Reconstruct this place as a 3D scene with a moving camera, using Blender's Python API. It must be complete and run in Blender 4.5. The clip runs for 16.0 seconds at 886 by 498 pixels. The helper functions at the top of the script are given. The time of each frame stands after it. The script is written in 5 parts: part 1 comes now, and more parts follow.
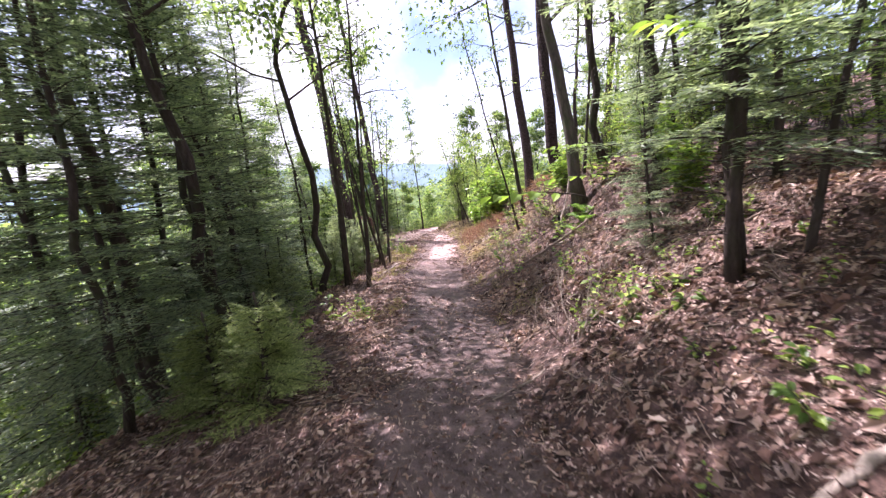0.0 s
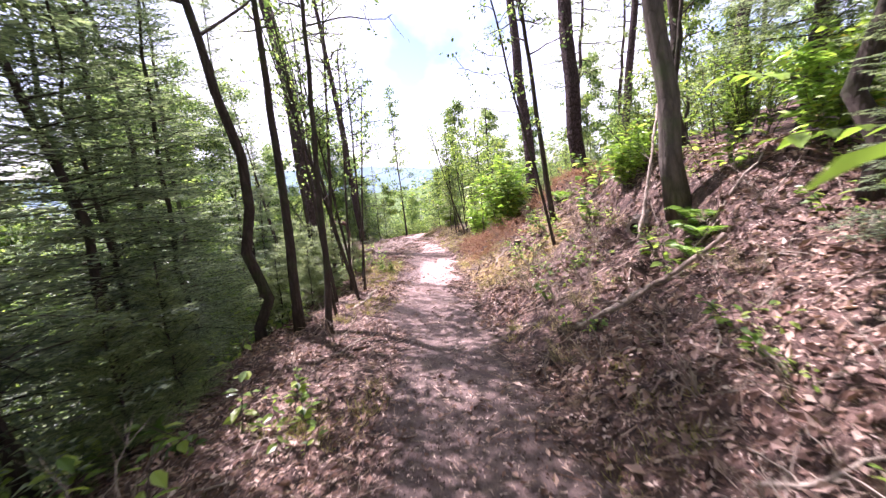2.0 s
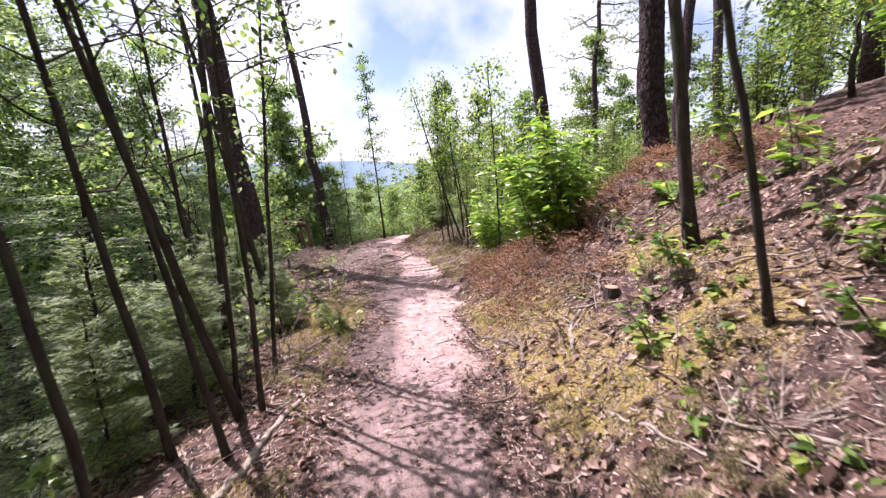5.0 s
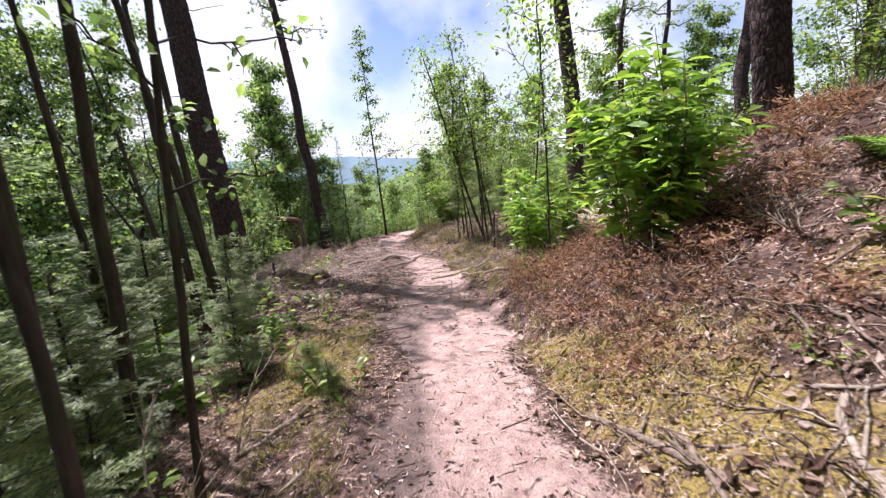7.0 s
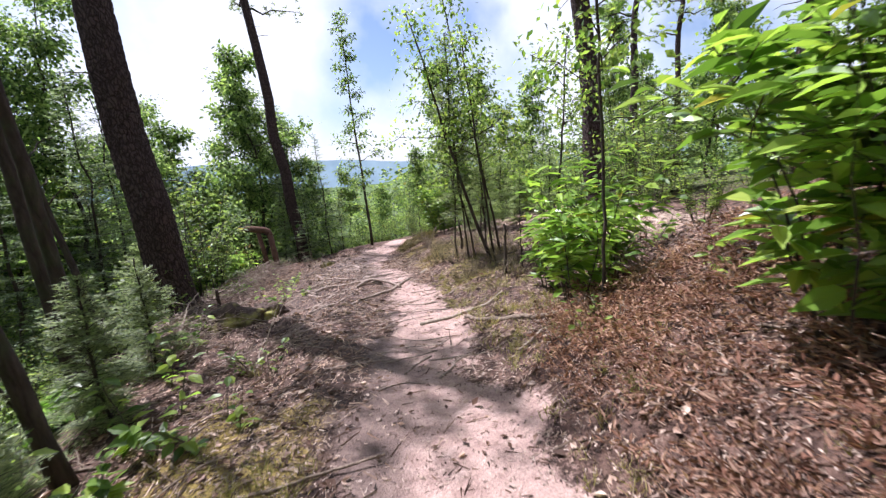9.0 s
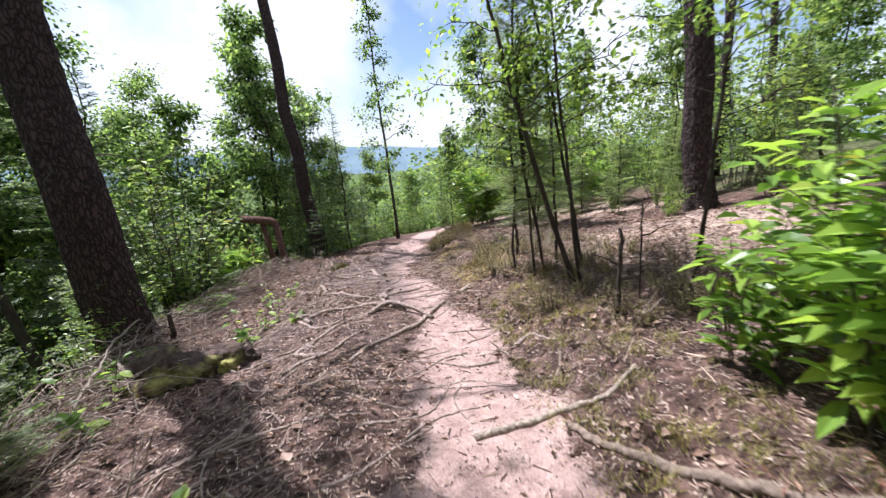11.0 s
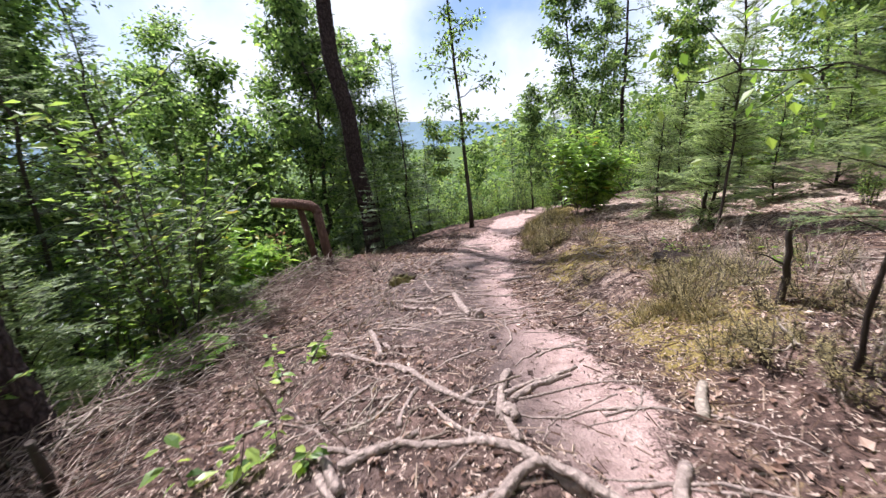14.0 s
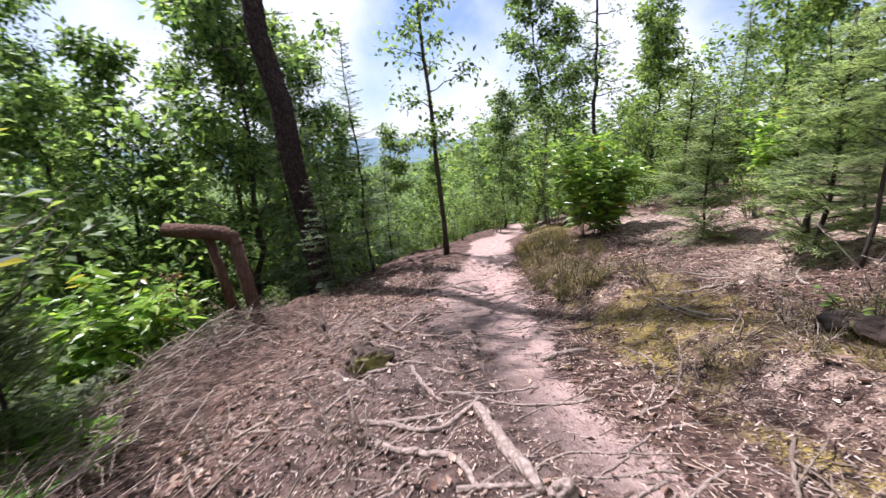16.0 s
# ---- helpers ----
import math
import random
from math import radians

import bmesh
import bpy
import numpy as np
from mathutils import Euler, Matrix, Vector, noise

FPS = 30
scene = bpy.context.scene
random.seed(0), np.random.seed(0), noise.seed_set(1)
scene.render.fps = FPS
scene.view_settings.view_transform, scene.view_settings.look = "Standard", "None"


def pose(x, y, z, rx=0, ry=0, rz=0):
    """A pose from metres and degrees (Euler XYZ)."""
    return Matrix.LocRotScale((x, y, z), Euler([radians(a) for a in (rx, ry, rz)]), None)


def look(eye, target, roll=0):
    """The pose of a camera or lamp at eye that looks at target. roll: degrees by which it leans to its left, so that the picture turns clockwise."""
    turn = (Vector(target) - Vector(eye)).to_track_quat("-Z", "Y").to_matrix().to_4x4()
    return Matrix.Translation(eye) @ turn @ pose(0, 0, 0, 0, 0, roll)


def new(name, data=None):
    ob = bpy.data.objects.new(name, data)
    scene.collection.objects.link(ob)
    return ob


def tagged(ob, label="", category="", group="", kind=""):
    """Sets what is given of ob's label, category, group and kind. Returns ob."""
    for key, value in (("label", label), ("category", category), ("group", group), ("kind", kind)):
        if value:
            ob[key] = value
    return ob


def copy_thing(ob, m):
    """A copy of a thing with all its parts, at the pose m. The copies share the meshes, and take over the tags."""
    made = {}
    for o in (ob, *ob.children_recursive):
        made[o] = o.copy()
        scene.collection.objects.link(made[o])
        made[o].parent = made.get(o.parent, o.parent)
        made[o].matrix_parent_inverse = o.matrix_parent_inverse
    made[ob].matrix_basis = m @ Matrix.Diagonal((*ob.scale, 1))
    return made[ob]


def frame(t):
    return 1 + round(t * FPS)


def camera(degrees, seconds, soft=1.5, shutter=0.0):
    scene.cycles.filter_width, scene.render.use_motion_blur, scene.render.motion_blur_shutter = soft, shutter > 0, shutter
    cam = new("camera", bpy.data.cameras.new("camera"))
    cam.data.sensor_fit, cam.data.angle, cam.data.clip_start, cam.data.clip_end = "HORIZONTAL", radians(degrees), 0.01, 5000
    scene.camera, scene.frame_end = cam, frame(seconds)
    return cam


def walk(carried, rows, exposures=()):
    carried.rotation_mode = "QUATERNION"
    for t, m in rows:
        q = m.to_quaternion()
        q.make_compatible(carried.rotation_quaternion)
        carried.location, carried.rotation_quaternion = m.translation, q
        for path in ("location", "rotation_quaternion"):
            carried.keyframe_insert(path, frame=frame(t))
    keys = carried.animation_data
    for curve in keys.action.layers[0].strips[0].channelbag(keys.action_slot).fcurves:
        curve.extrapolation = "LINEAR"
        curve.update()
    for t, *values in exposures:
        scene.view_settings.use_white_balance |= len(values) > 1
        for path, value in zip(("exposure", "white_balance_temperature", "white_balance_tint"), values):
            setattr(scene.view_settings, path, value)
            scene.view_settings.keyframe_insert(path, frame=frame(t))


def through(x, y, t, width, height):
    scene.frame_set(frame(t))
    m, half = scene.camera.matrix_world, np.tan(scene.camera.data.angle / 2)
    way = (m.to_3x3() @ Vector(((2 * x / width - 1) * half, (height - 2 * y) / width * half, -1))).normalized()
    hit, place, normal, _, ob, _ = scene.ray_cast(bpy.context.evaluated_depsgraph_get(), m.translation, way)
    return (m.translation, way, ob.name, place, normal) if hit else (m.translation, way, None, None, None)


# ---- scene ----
cam = camera(94.1, 16.0, soft=1.35, shutter=0.35)
METRES, EYE, TILT, LEAN, TURN = 20.0, 1.55, -11.0, 4.0, 0.0
ROWS = [
    (0.0, 0.0, 0.0, 0.0, 0.0, 0.0, -0.0),
    (0.5, -0.004, 0.0364, 0.0069, -0.79, -0.28, 0.07),
    (1.0, -0.0096, 0.0732, 0.0104, -1.95, -0.32, -0.05),
    (1.5, -0.0108, 0.1143, 0.013, -1.51, 0.2, -0.2),
    (2.0, -0.0159, 0.1586, 0.0151, -2.67, 0.6, -0.28),
    (2.5, -0.0154, 0.2001, 0.0207, -2.82, 0.95, -0.16),
    (3.0, -0.0153, 0.2416, 0.0278, -3.82, 0.79, -0.19),
    (3.5, -0.0173, 0.2795, 0.0319, -4.77, 0.69, -0.3),
    (4.0, -0.0146, 0.3161, 0.0366, -5.63, 0.2, -0.9),
    (6.5, -0.0213, 0.4564, 0.0475, -4.32, -0.18, 0.21),
    (7.0, -0.0263, 0.4796, 0.0479, -5.28, -0.66, 0.18),
    (7.5, -0.0269, 0.5006, 0.0506, -5.99, -0.29, 0.42),
    (8.0, -0.0227, 0.525, 0.056, -6.38, 0.27, 0.44),
    (10.5, -0.0157, 0.6723, 0.0727, -5.01, -1.61, 0.1),
    (11.0, -0.019, 0.7038, 0.0768, -2.32, -2.02, -0.38),
    (11.5, -0.0168, 0.7329, 0.0806, 1.23, -2.78, -0.8),
    (12.0, -0.0191, 0.7575, 0.085, 4.74, -3.76, -1.37),
    (12.5, -0.0238, 0.7835, 0.0883, 7.54, -4.73, -1.78),
    (13.0, -0.0302, 0.8081, 0.0903, 9.0, -5.5, -1.92),
    (13.5, -0.0453, 0.8359, 0.0899, 7.85, -5.6, -1.82),
    (14.0, -0.0566, 0.8636, 0.092, 5.24, -5.41, -1.33),
    (14.5, -0.0655, 0.8924, 0.0927, 0.92, -4.49, -0.72),
    (15.0, -0.0701, 0.9198, 0.0939, 0.18, -2.93, -0.94),
    (15.5, -0.0785, 0.9499, 0.097, 2.93, -2.77, -2.29),
    (16.0, -0.0866, 0.9796, 0.0985, -1.75, -3.01, -0.43),
]
walk(cam, [(t, pose(0, 0, EYE, TILT, LEAN, TURN) @ pose(METRES * x, METRES * y, METRES * z, 90 + pitch, roll, yaw)) for t, x, y, z, yaw, pitch, roll in ROWS],
     [(0, 1.76, 5980, 34), (2, 1.95, 6000, 37), (4, 1.58, 6000, 36), (6.5, 1.15, 6000, 25), (8, 1.1, 5930, 21), (10.5, 1.08, 5780, 17), (13, 1.08, 5800, 16), (16, 1.06, 5830, 20)])

# ---- sky and sun ----
SUN_EL, SUN_AZ = 60.0, -51.0  # height; degrees from straight ahead, to the right
world = bpy.data.worlds.new("world")
scene.world = world
world.use_nodes = True
wn, wl = world.node_tree.nodes, world.node_tree.links
wn.clear()
sky = wn.new("ShaderNodeTexSky")
sky.sky_type = "NISHITA"
sky.sun_disc = False
sky.sun_elevation, sky.sun_rotation = radians(SUN_EL), radians(SUN_AZ)
sky.air_density, sky.dust_density, sky.ozone_density = 1.0, 1.2, 1.5
clouds = wn.new("ShaderNodeTexNoise")
clouds.inputs["Scale"].default_value, clouds.inputs["Detail"].default_value = 2.6, 7
cloud_ramp = wn.new("ShaderNodeValToRGB")
cloud_ramp.color_ramp.elements[0].position, cloud_ramp.color_ramp.elements[1].position = 0.37, 0.57
cloud_mix = wn.new("ShaderNodeMix")
cloud_mix.data_type = "RGBA"
cloud_mix.inputs["B"].default_value = (7.9, 8.1, 8.4, 1)
back, wout = wn.new("ShaderNodeBackground"), wn.new("ShaderNodeOutputWorld")
back.inputs["Strength"].default_value = 0.072
wl.new(clouds.outputs["Fac"], cloud_ramp.inputs["Fac"])
wl.new(cloud_ramp.outputs["Color"], cloud_mix.inputs["Factor"])
wl.new(sky.outputs["Color"], cloud_mix.inputs["A"])
wl.new(cloud_mix.outputs["Result"], back.inputs["Color"])
wl.new(back.outputs["Background"], wout.inputs["Surface"])
sun = new("sun", bpy.data.lights.new("sun", "SUN"))
sun.data.energy, sun.data.angle, sun.data.color = 5.0, radians(0.5), (1.0, 0.955, 0.90)
sun_way = Vector((math.sin(radians(SUN_AZ)) * math.cos(radians(SUN_EL)), math.cos(radians(SUN_AZ)) * math.cos(radians(SUN_EL)), math.sin(radians(SUN_EL))))
sun.matrix_world = look(sun_way * 80, (0, 0, 0))

# ---- materials ----
def material(name, rough=0.8, spec=0.3):
    m = bpy.data.materials.new(name)
    m.use_nodes = True
    n = m.node_tree.nodes
    b = n["Principled BSDF"]
    b.inputs["Roughness"].default_value = rough
    b.inputs["Specular IOR Level"].default_value = spec
    return m, n, m.node_tree.links, b


def noise_node(n, l, scale, detail=5, coords="Object", rough=0.6, stretch=None):
    tc = n.new("ShaderNodeTexCoord")
    t = n.new("ShaderNodeTexNoise")
    t.inputs["Scale"].default_value, t.inputs["Detail"].default_value, t.inputs["Roughness"].default_value = scale, detail, rough
    if stretch:
        mp = n.new("ShaderNodeMapping")
        mp.inputs["Scale"].default_value = stretch
        l.new(tc.outputs[coords], mp.inputs["Vector"])
        l.new(mp.outputs["Vector"], t.inputs["Vector"])
    else:
        l.new(tc.outputs[coords], t.inputs["Vector"])
    return t.outputs["Fac"]


def ramp(n, l, fac, *stops):
    r = n.new("ShaderNodeValToRGB")
    e = r.color_ramp.elements
    while len(e) < len(stops):
        e.new(0.5)
    for el, (p, c) in zip(e, stops):
        el.position, el.color = p, (*c, 1)
    l.new(fac, r.inputs["Fac"])
    return r.outputs["Color"]


def mix(n, l, fac, a, b, blend="MIX"):
    m = n.new("ShaderNodeMix")
    m.data_type, m.blend_type = "RGBA", blend
    for key, v in (("Factor", fac), ("A", a), ("B", b)):
        if isinstance(v, (int, float)):
            m.inputs[key].default_value = v
        elif isinstance(v, tuple):
            m.inputs[key].default_value = (*v, 1)
        else:
            l.new(v, m.inputs[key])
    return m.outputs["Result"]


def bump(n, l, b, height_out, strength=0.5, distance=0.02):
    k = n.new("ShaderNodeBump")
    k.inputs["Strength"].default_value, k.inputs["Distance"].default_value = strength, distance
    l.new(height_out, k.inputs["Height"])
    l.new(k.outputs["Normal"], b.inputs["Normal"])


def leaf_material(name, dark, mid, light, through=0.45, rough=0.45, spec=0.35, dry=None):
    """Thin leaves: every leaf takes its own shade, and light shines through it."""
    m, n, l, b = material(name, rough, spec)
    geo = n.new("ShaderNodeNewGeometry")
    info = n.new("ShaderNodeObjectInfo")
    stops = [(0.0, dark), (0.45, mid), (0.95, light)]
    if dry:
        stops.append((0.985, dry))
    col = ramp(n, l, geo.outputs["Random Per Island"], *stops)
    big = noise_node(n, l, 1.3, 3)
    col = mix(n, l, 0.5, col, ramp(n, l, big, (0.3, (0.55, 0.6, 0.6)), (0.7, (1.25, 1.2, 1.0))), "MULTIPLY")
    hue = n.new("ShaderNodeHueSaturation")
    vary = n.new("ShaderNodeMapRange")
    vary.inputs["To Min"].default_value, vary.inputs["To Max"].default_value = 0.8, 1.2
    l.new(info.outputs["Random"], vary.inputs["Value"])
    l.new(vary.outputs["Result"], hue.inputs["Value"])
    l.new(col, hue.inputs["Color"])
    l.new(hue.outputs["Color"], b.inputs["Base Color"])
    tr = n.new("ShaderNodeBsdfTranslucent")
    l.new(mix(n, l, 1.0, hue.outputs["Color"], (1.3, 1.35, 0.82), "MULTIPLY"), tr.inputs["Color"])
    ms = n.new("ShaderNodeMixShader")
    ms.inputs["Fac"].default_value = through
    l.new(b.outputs["BSDF"], ms.inputs[1])
    l.new(tr.outputs["BSDF"], ms.inputs[2])
    l.new(ms.outputs["Shader"], n["Material Output"].inputs["Surface"])
    return m


def bark_material(name, dark, light, moss=None, scale=9.0, stretch=(1, 1, 0.25), strength=0.9, plates=False):
    m, n, l, b = material(name, 0.9, 0.15)
    tc = n.new("ShaderNodeTexCoord")
    mp = n.new("ShaderNodeMapping")
    mp.inputs["Scale"].default_value = stretch
    warp = n.new("ShaderNodeTexNoise")
    warp.inputs["Scale"].default_value = 6
    l.new(tc.outputs["Object"], warp.inputs["Vector"])
    l.new(mix(n, l, 0.13 if plates else 0.06, tc.outputs["Object"], warp.outputs["Color"]), mp.inputs["Vector"])
    vo = n.new("ShaderNodeTexVoronoi")
    vo.feature = "DISTANCE_TO_EDGE"
    vo.inputs["Scale"].default_value = scale
    l.new(mp.outputs["Vector"], vo.inputs["Vector"])
    fine = noise_node(n, l, scale * 6, 6, stretch=stretch)
    crack = ramp(n, l, vo.outputs["Distance"], (0.0, (0, 0, 0)), (0.22 if plates else 0.35, (1, 1, 1)))
    col = mix(n, l, fine, dark, light)
    col = mix(n, l, 0.92 if plates else 0.5, col, mix(n, l, 0.25, crack, (1, 1, 1)), "MULTIPLY")
    if moss:
        patch = ramp(n, l, noise_node(n, l, 2.2, 4), (0.5, (0, 0, 0)), (0.68, (1, 1, 1)))
        col = mix(n, l, patch, col, moss)
    l.new(col, b.inputs["Base Color"])
    bump(n, l, b, mix(n, l, 0.35, crack, fine), strength, 0.03)
    return m


M_PINE_BARK = bark_material("pine_bark", (0.012, 0.008, 0.0075), (0.135, 0.094, 0.087), None, 24.0, (1, 1, 0.32), 1.0, True)
M_DARK_BARK = bark_material("dark_bark", (0.028, 0.022, 0.018), (0.105, 0.08, 0.065), (0.05, 0.06, 0.03), 16.0, (1, 1, 0.2), 0.6)
M_GREY_BARK = bark_material("grey_bark", (0.06, 0.05, 0.04), (0.17, 0.14, 0.115), (0.07, 0.085, 0.04), 14.0, (1, 1, 0.2), 0.5)
M_DEAD_WOOD = bark_material("dead_wood", (0.12, 0.085, 0.065), (0.36, 0.28, 0.22), None, 22.0, (1, 1, 0.5), 0.5)
M_PALE_WOOD = bark_material("pale_wood", (0.22, 0.17, 0.13), (0.5, 0.42, 0.34), None, 22.0, (1, 1, 0.5), 0.4)
M_ROOT = bark_material("root_bark", (0.18, 0.13, 0.105), (0.52, 0.41, 0.35), None, 18.0, (1, 1, 1), 0.6)
M_RAIL = bark_material("weathered_log", (0.05, 0.027, 0.021), (0.2, 0.112, 0.08), None, 20.0, (1, 1, 0.3), 0.6)
M_CUT = bark_material("cut_wood", (0.30, 0.20, 0.12), (0.5, 0.36, 0.22), None, 30.0, (1, 1, 1), 0.3)

M_NEEDLE = leaf_material("spruce_needles", (0.06, 0.088, 0.068), (0.175, 0.222, 0.155), (0.32, 0.385, 0.25), 0.58, 0.45, 0.35)
M_YOUNG_NEEDLE = leaf_material("young_fir_needles", (0.09, 0.125, 0.05), (0.21, 0.26, 0.11), (0.4, 0.45, 0.2), 0.6, 0.5, 0.25)
M_PINE_NEEDLE = leaf_material("pine_needles", (0.06, 0.09, 0.045), (0.19, 0.24, 0.125), (0.36, 0.42, 0.21), 0.6, 0.45, 0.35)
M_OAK = leaf_material("oak_leaves", (0.022, 0.044, 0.018), (0.125, 0.2, 0.068), (0.34, 0.44, 0.16), 0.56, 0.5, 0.28)
M_LIGHT_LEAF = leaf_material("light_leaves", (0.04, 0.085, 0.022), (0.175, 0.28, 0.055), (0.38, 0.48, 0.11), 0.55, 0.38, 0.45)
M_CHESTNUT = leaf_material("chestnut_leaves", (0.085, 0.16, 0.028), (0.19, 0.32, 0.05), (0.36, 0.49, 0.09), 0.5, 0.32, 0.5, (0.35, 0.3, 0.05))
M_SHRUB = leaf_material("shrub_leaves", (0.028, 0.056, 0.024), (0.145, 0.22, 0.065), (0.36, 0.46, 0.13), 0.55, 0.48, 0.32, (0.3, 0.26, 0.06))
M_BRACKEN = leaf_material("dead_bracken", (0.09, 0.045, 0.032), (0.29, 0.145, 0.105), (0.55, 0.36, 0.28), 0.3, 0.8, 0.15)
M_LITTER = leaf_material("dead_leaves", (0.035, 0.018, 0.013), (0.19, 0.11, 0.084), (0.50, 0.36, 0.30), 0.12, 0.7, 0.25, (0.66, 0.53, 0.46))
M_TWIG = leaf_material("twig_litter", (0.06, 0.035, 0.028), (0.17, 0.105, 0.08), (0.42, 0.32, 0.26), 0.0, 0.85, 0.15)
M_BRUSH = leaf_material("dry_brush", (0.075, 0.05, 0.042), (0.25, 0.18, 0.155), (0.55, 0.44, 0.39), 0.0, 0.85, 0.15)
M_CHIPS = leaf_material("needle_chips", (0.018, 0.012, 0.01), (0.15, 0.09, 0.072), (0.58, 0.45, 0.385), 0.0, 0.8, 0.2)
M_HEATHER = leaf_material("heather", (0.08, 0.062, 0.034), (0.20, 0.16, 0.078), (0.38, 0.31, 0.16), 0.25, 0.7, 0.2)
M_GRASS = leaf_material("dry_grass", (0.16, 0.16, 0.05), (0.32, 0.30, 0.10), (0.5, 0.43, 0.2), 0.35, 0.6, 0.25)
M_MOSS = leaf_material("moss", (0.10, 0.09, 0.025), (0.24, 0.19, 0.05), (0.42, 0.33, 0.1), 0.2, 0.9, 0.1)
M_FERN = leaf_material("fern", (0.08, 0.17, 0.03), (0.17, 0.31, 0.05), (0.3, 0.45, 0.09), 0.45, 0.45, 0.35)


def ground_material():
    m, n, l, b = material("forest_floor", 0.92, 0.15)
    def attr(name):
        a = n.new("ShaderNodeAttribute")
        a.attribute_name = name
        return a.outputs["Fac"]
    mid, fine, grit = noise_node(n, l, 9, 6), noise_node(n, l, 70, 5), noise_node(n, l, 150, 4)
    litter = ramp(n, l, mid, (0.32, (0.02, 0.013, 0.011)), (0.5, (0.085, 0.054, 0.044)), (0.74, (0.25, 0.165, 0.132)))
    litter = mix(n, l, 0.6, litter, ramp(n, l, fine, (0.3, (0.45, 0.42, 0.4)), (0.7, (1.5, 1.4, 1.35))), "MULTIPLY")
    soil = ramp(n, l, mid, (0.25, (0.25, 0.165, 0.145)), (0.5, (0.41, 0.29, 0.255)), (0.75, (0.53, 0.395, 0.35)))
    soil = mix(n, l, 0.55, soil, ramp(n, l, fine, (0.3, (0.5, 0.46, 0.44)), (0.65, (1.25, 1.22, 1.2))), "MULTIPLY")
    soil = mix(n, l, 0.4, soil, ramp(n, l, grit, (0.36, (0.4, 0.36, 0.34)), (0.5, (1.1, 1.1, 1.1))), "MULTIPLY")
    # dark earth colour: damp, plus tree shade painted over the first stretch
    damp_shade = ramp(n, l, mid, (0.3, (0.055, 0.04, 0.036)), (0.7, (0.15, 0.11, 0.096)))
    damp_shade = mix(n, l, 0.6, damp_shade, ramp(n, l, grit, (0.35, (0.35, 0.33, 0.32)), (0.62, (1.6, 1.5, 1.45))), "MULTIPLY")
    soil = mix(n, l, attr("damp_shade"), soil, damp_shade)
    sand = ramp(n, l, fine, (0.3, (0.34, 0.25, 0.19)), (0.7, (0.52, 0.40, 0.32)))
    moss = ramp(n, l, fine, (0.3, (0.10, 0.08, 0.025)), (0.55, (0.25, 0.185, 0.055)), (0.8, (0.42, 0.31, 0.11)))
    broken = ramp(n, l, mix(n, l, 0.5, mid, fine), (0.42, (0, 0, 0)), (0.56, (1, 1, 1)))
    def mask(name, soft=0.35):
        w = n.new("ShaderNodeMath")
        w.operation = "MULTIPLY_ADD"
        l.new(broken, w.inputs[0])
        w.inputs[1].default_value = soft
        l.new(attr(name), w.inputs[2])
        return ramp(n, l, w.outputs[0], (0.45, (0, 0, 0)), (0.85, (1, 1, 1)))
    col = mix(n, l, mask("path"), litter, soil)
    col = mix(n, l, mask("sand"), col, sand)
    col = mix(n, l, mask("moss", 0.45), col, moss)
    green = ramp(n, l, mid, (0.3, (0.03, 0.05, 0.015)), (0.7, (0.10, 0.15, 0.04)))
    col = mix(n, l, attr("green"), col, green)
    l.new(col, b.inputs["Base Color"])
    rr = n.new("ShaderNodeMapRange")
    rr.inputs["To Min"].default_value, rr.inputs["To Max"].default_value = 0.95, 0.55
    l.new(attr("damp_shade"), rr.inputs["Value"])
    l.new(rr.outputs["Result"], b.inputs["Roughness"])
    bump(n, l, b, mix(n, l, 0.4, mid, fine), 1.0, 0.05)
    return m


M_GROUND = ground_material()

# ---- geometry helpers ----
rng = np.random.default_rng(7)
LEAF2 = (np.array([(0, 0, 0), (.45, -.5, .07), (1, 0, -.06), (.45, .5, .07)]), [(0, 1, 2), (0, 2, 3)])
LEAF6 = (np.array([(0, 0, 0), (.2, -.34, .06), (.55, -.5, .05), (1, 0, -.14), (.55, .5, .05), (.2, .34, .06), (.45, 0, -.02)]),
         [(0, 1, 6), (1, 2, 6), (2, 3, 6), (3, 4, 6), (4, 5, 6), (5, 0, 6)])
NEEDLE = (np.array([(0, -.5, 0), (0, .5, 0), (1, 0, -.05)]), [(0, 1, 2)])
BLADE = (np.array([(0, -.5, 0), (0, .5, 0), (.5, .32, .07), (.5, -.32, .07), (1, 0, -.1)]), [(0, 1, 2), (0, 2, 3), (3, 2, 4)])
STICK = (np.array([(0, 0, .5), (0, -.45, -.3), (0, .45, -.3), (1, 0, .35), (1, -.3, -.2), (1, .3, -.2)]), [(0, 1, 4), (0, 4, 3), (2, 0, 3), (2, 3, 5)])


def unit(v):
    return v / np.maximum(np.linalg.norm(v, axis=-1, keepdims=True), 1e-9)


def spread(template, pos, along, up, length, width, thin=False):
    """One copy of the template at each place, its length along one way and its face turned to another."""
    tv, tf = template
    n = len(pos)
    X = unit(np.asarray(along, float))
    Y = unit(np.cross(np.asarray(up, float), X))
    Z = np.cross(X, Y)
    L, W = np.broadcast_to(length, n)[:, None, None], np.broadcast_to(width, n)[:, None, None]
    V = np.asarray(pos)[:, None, :] + L * tv[None, :, :1] * X[:, None] + W * tv[None, :, 1:2] * Y[:, None] + (W if thin else L) * tv[None, :, 2:3] * Z[:, None]
    F = np.array(tf)[None] + (np.arange(n) * len(tv))[:, None, None]
    return V.reshape(-1, 3), F.reshape(-1, 3)


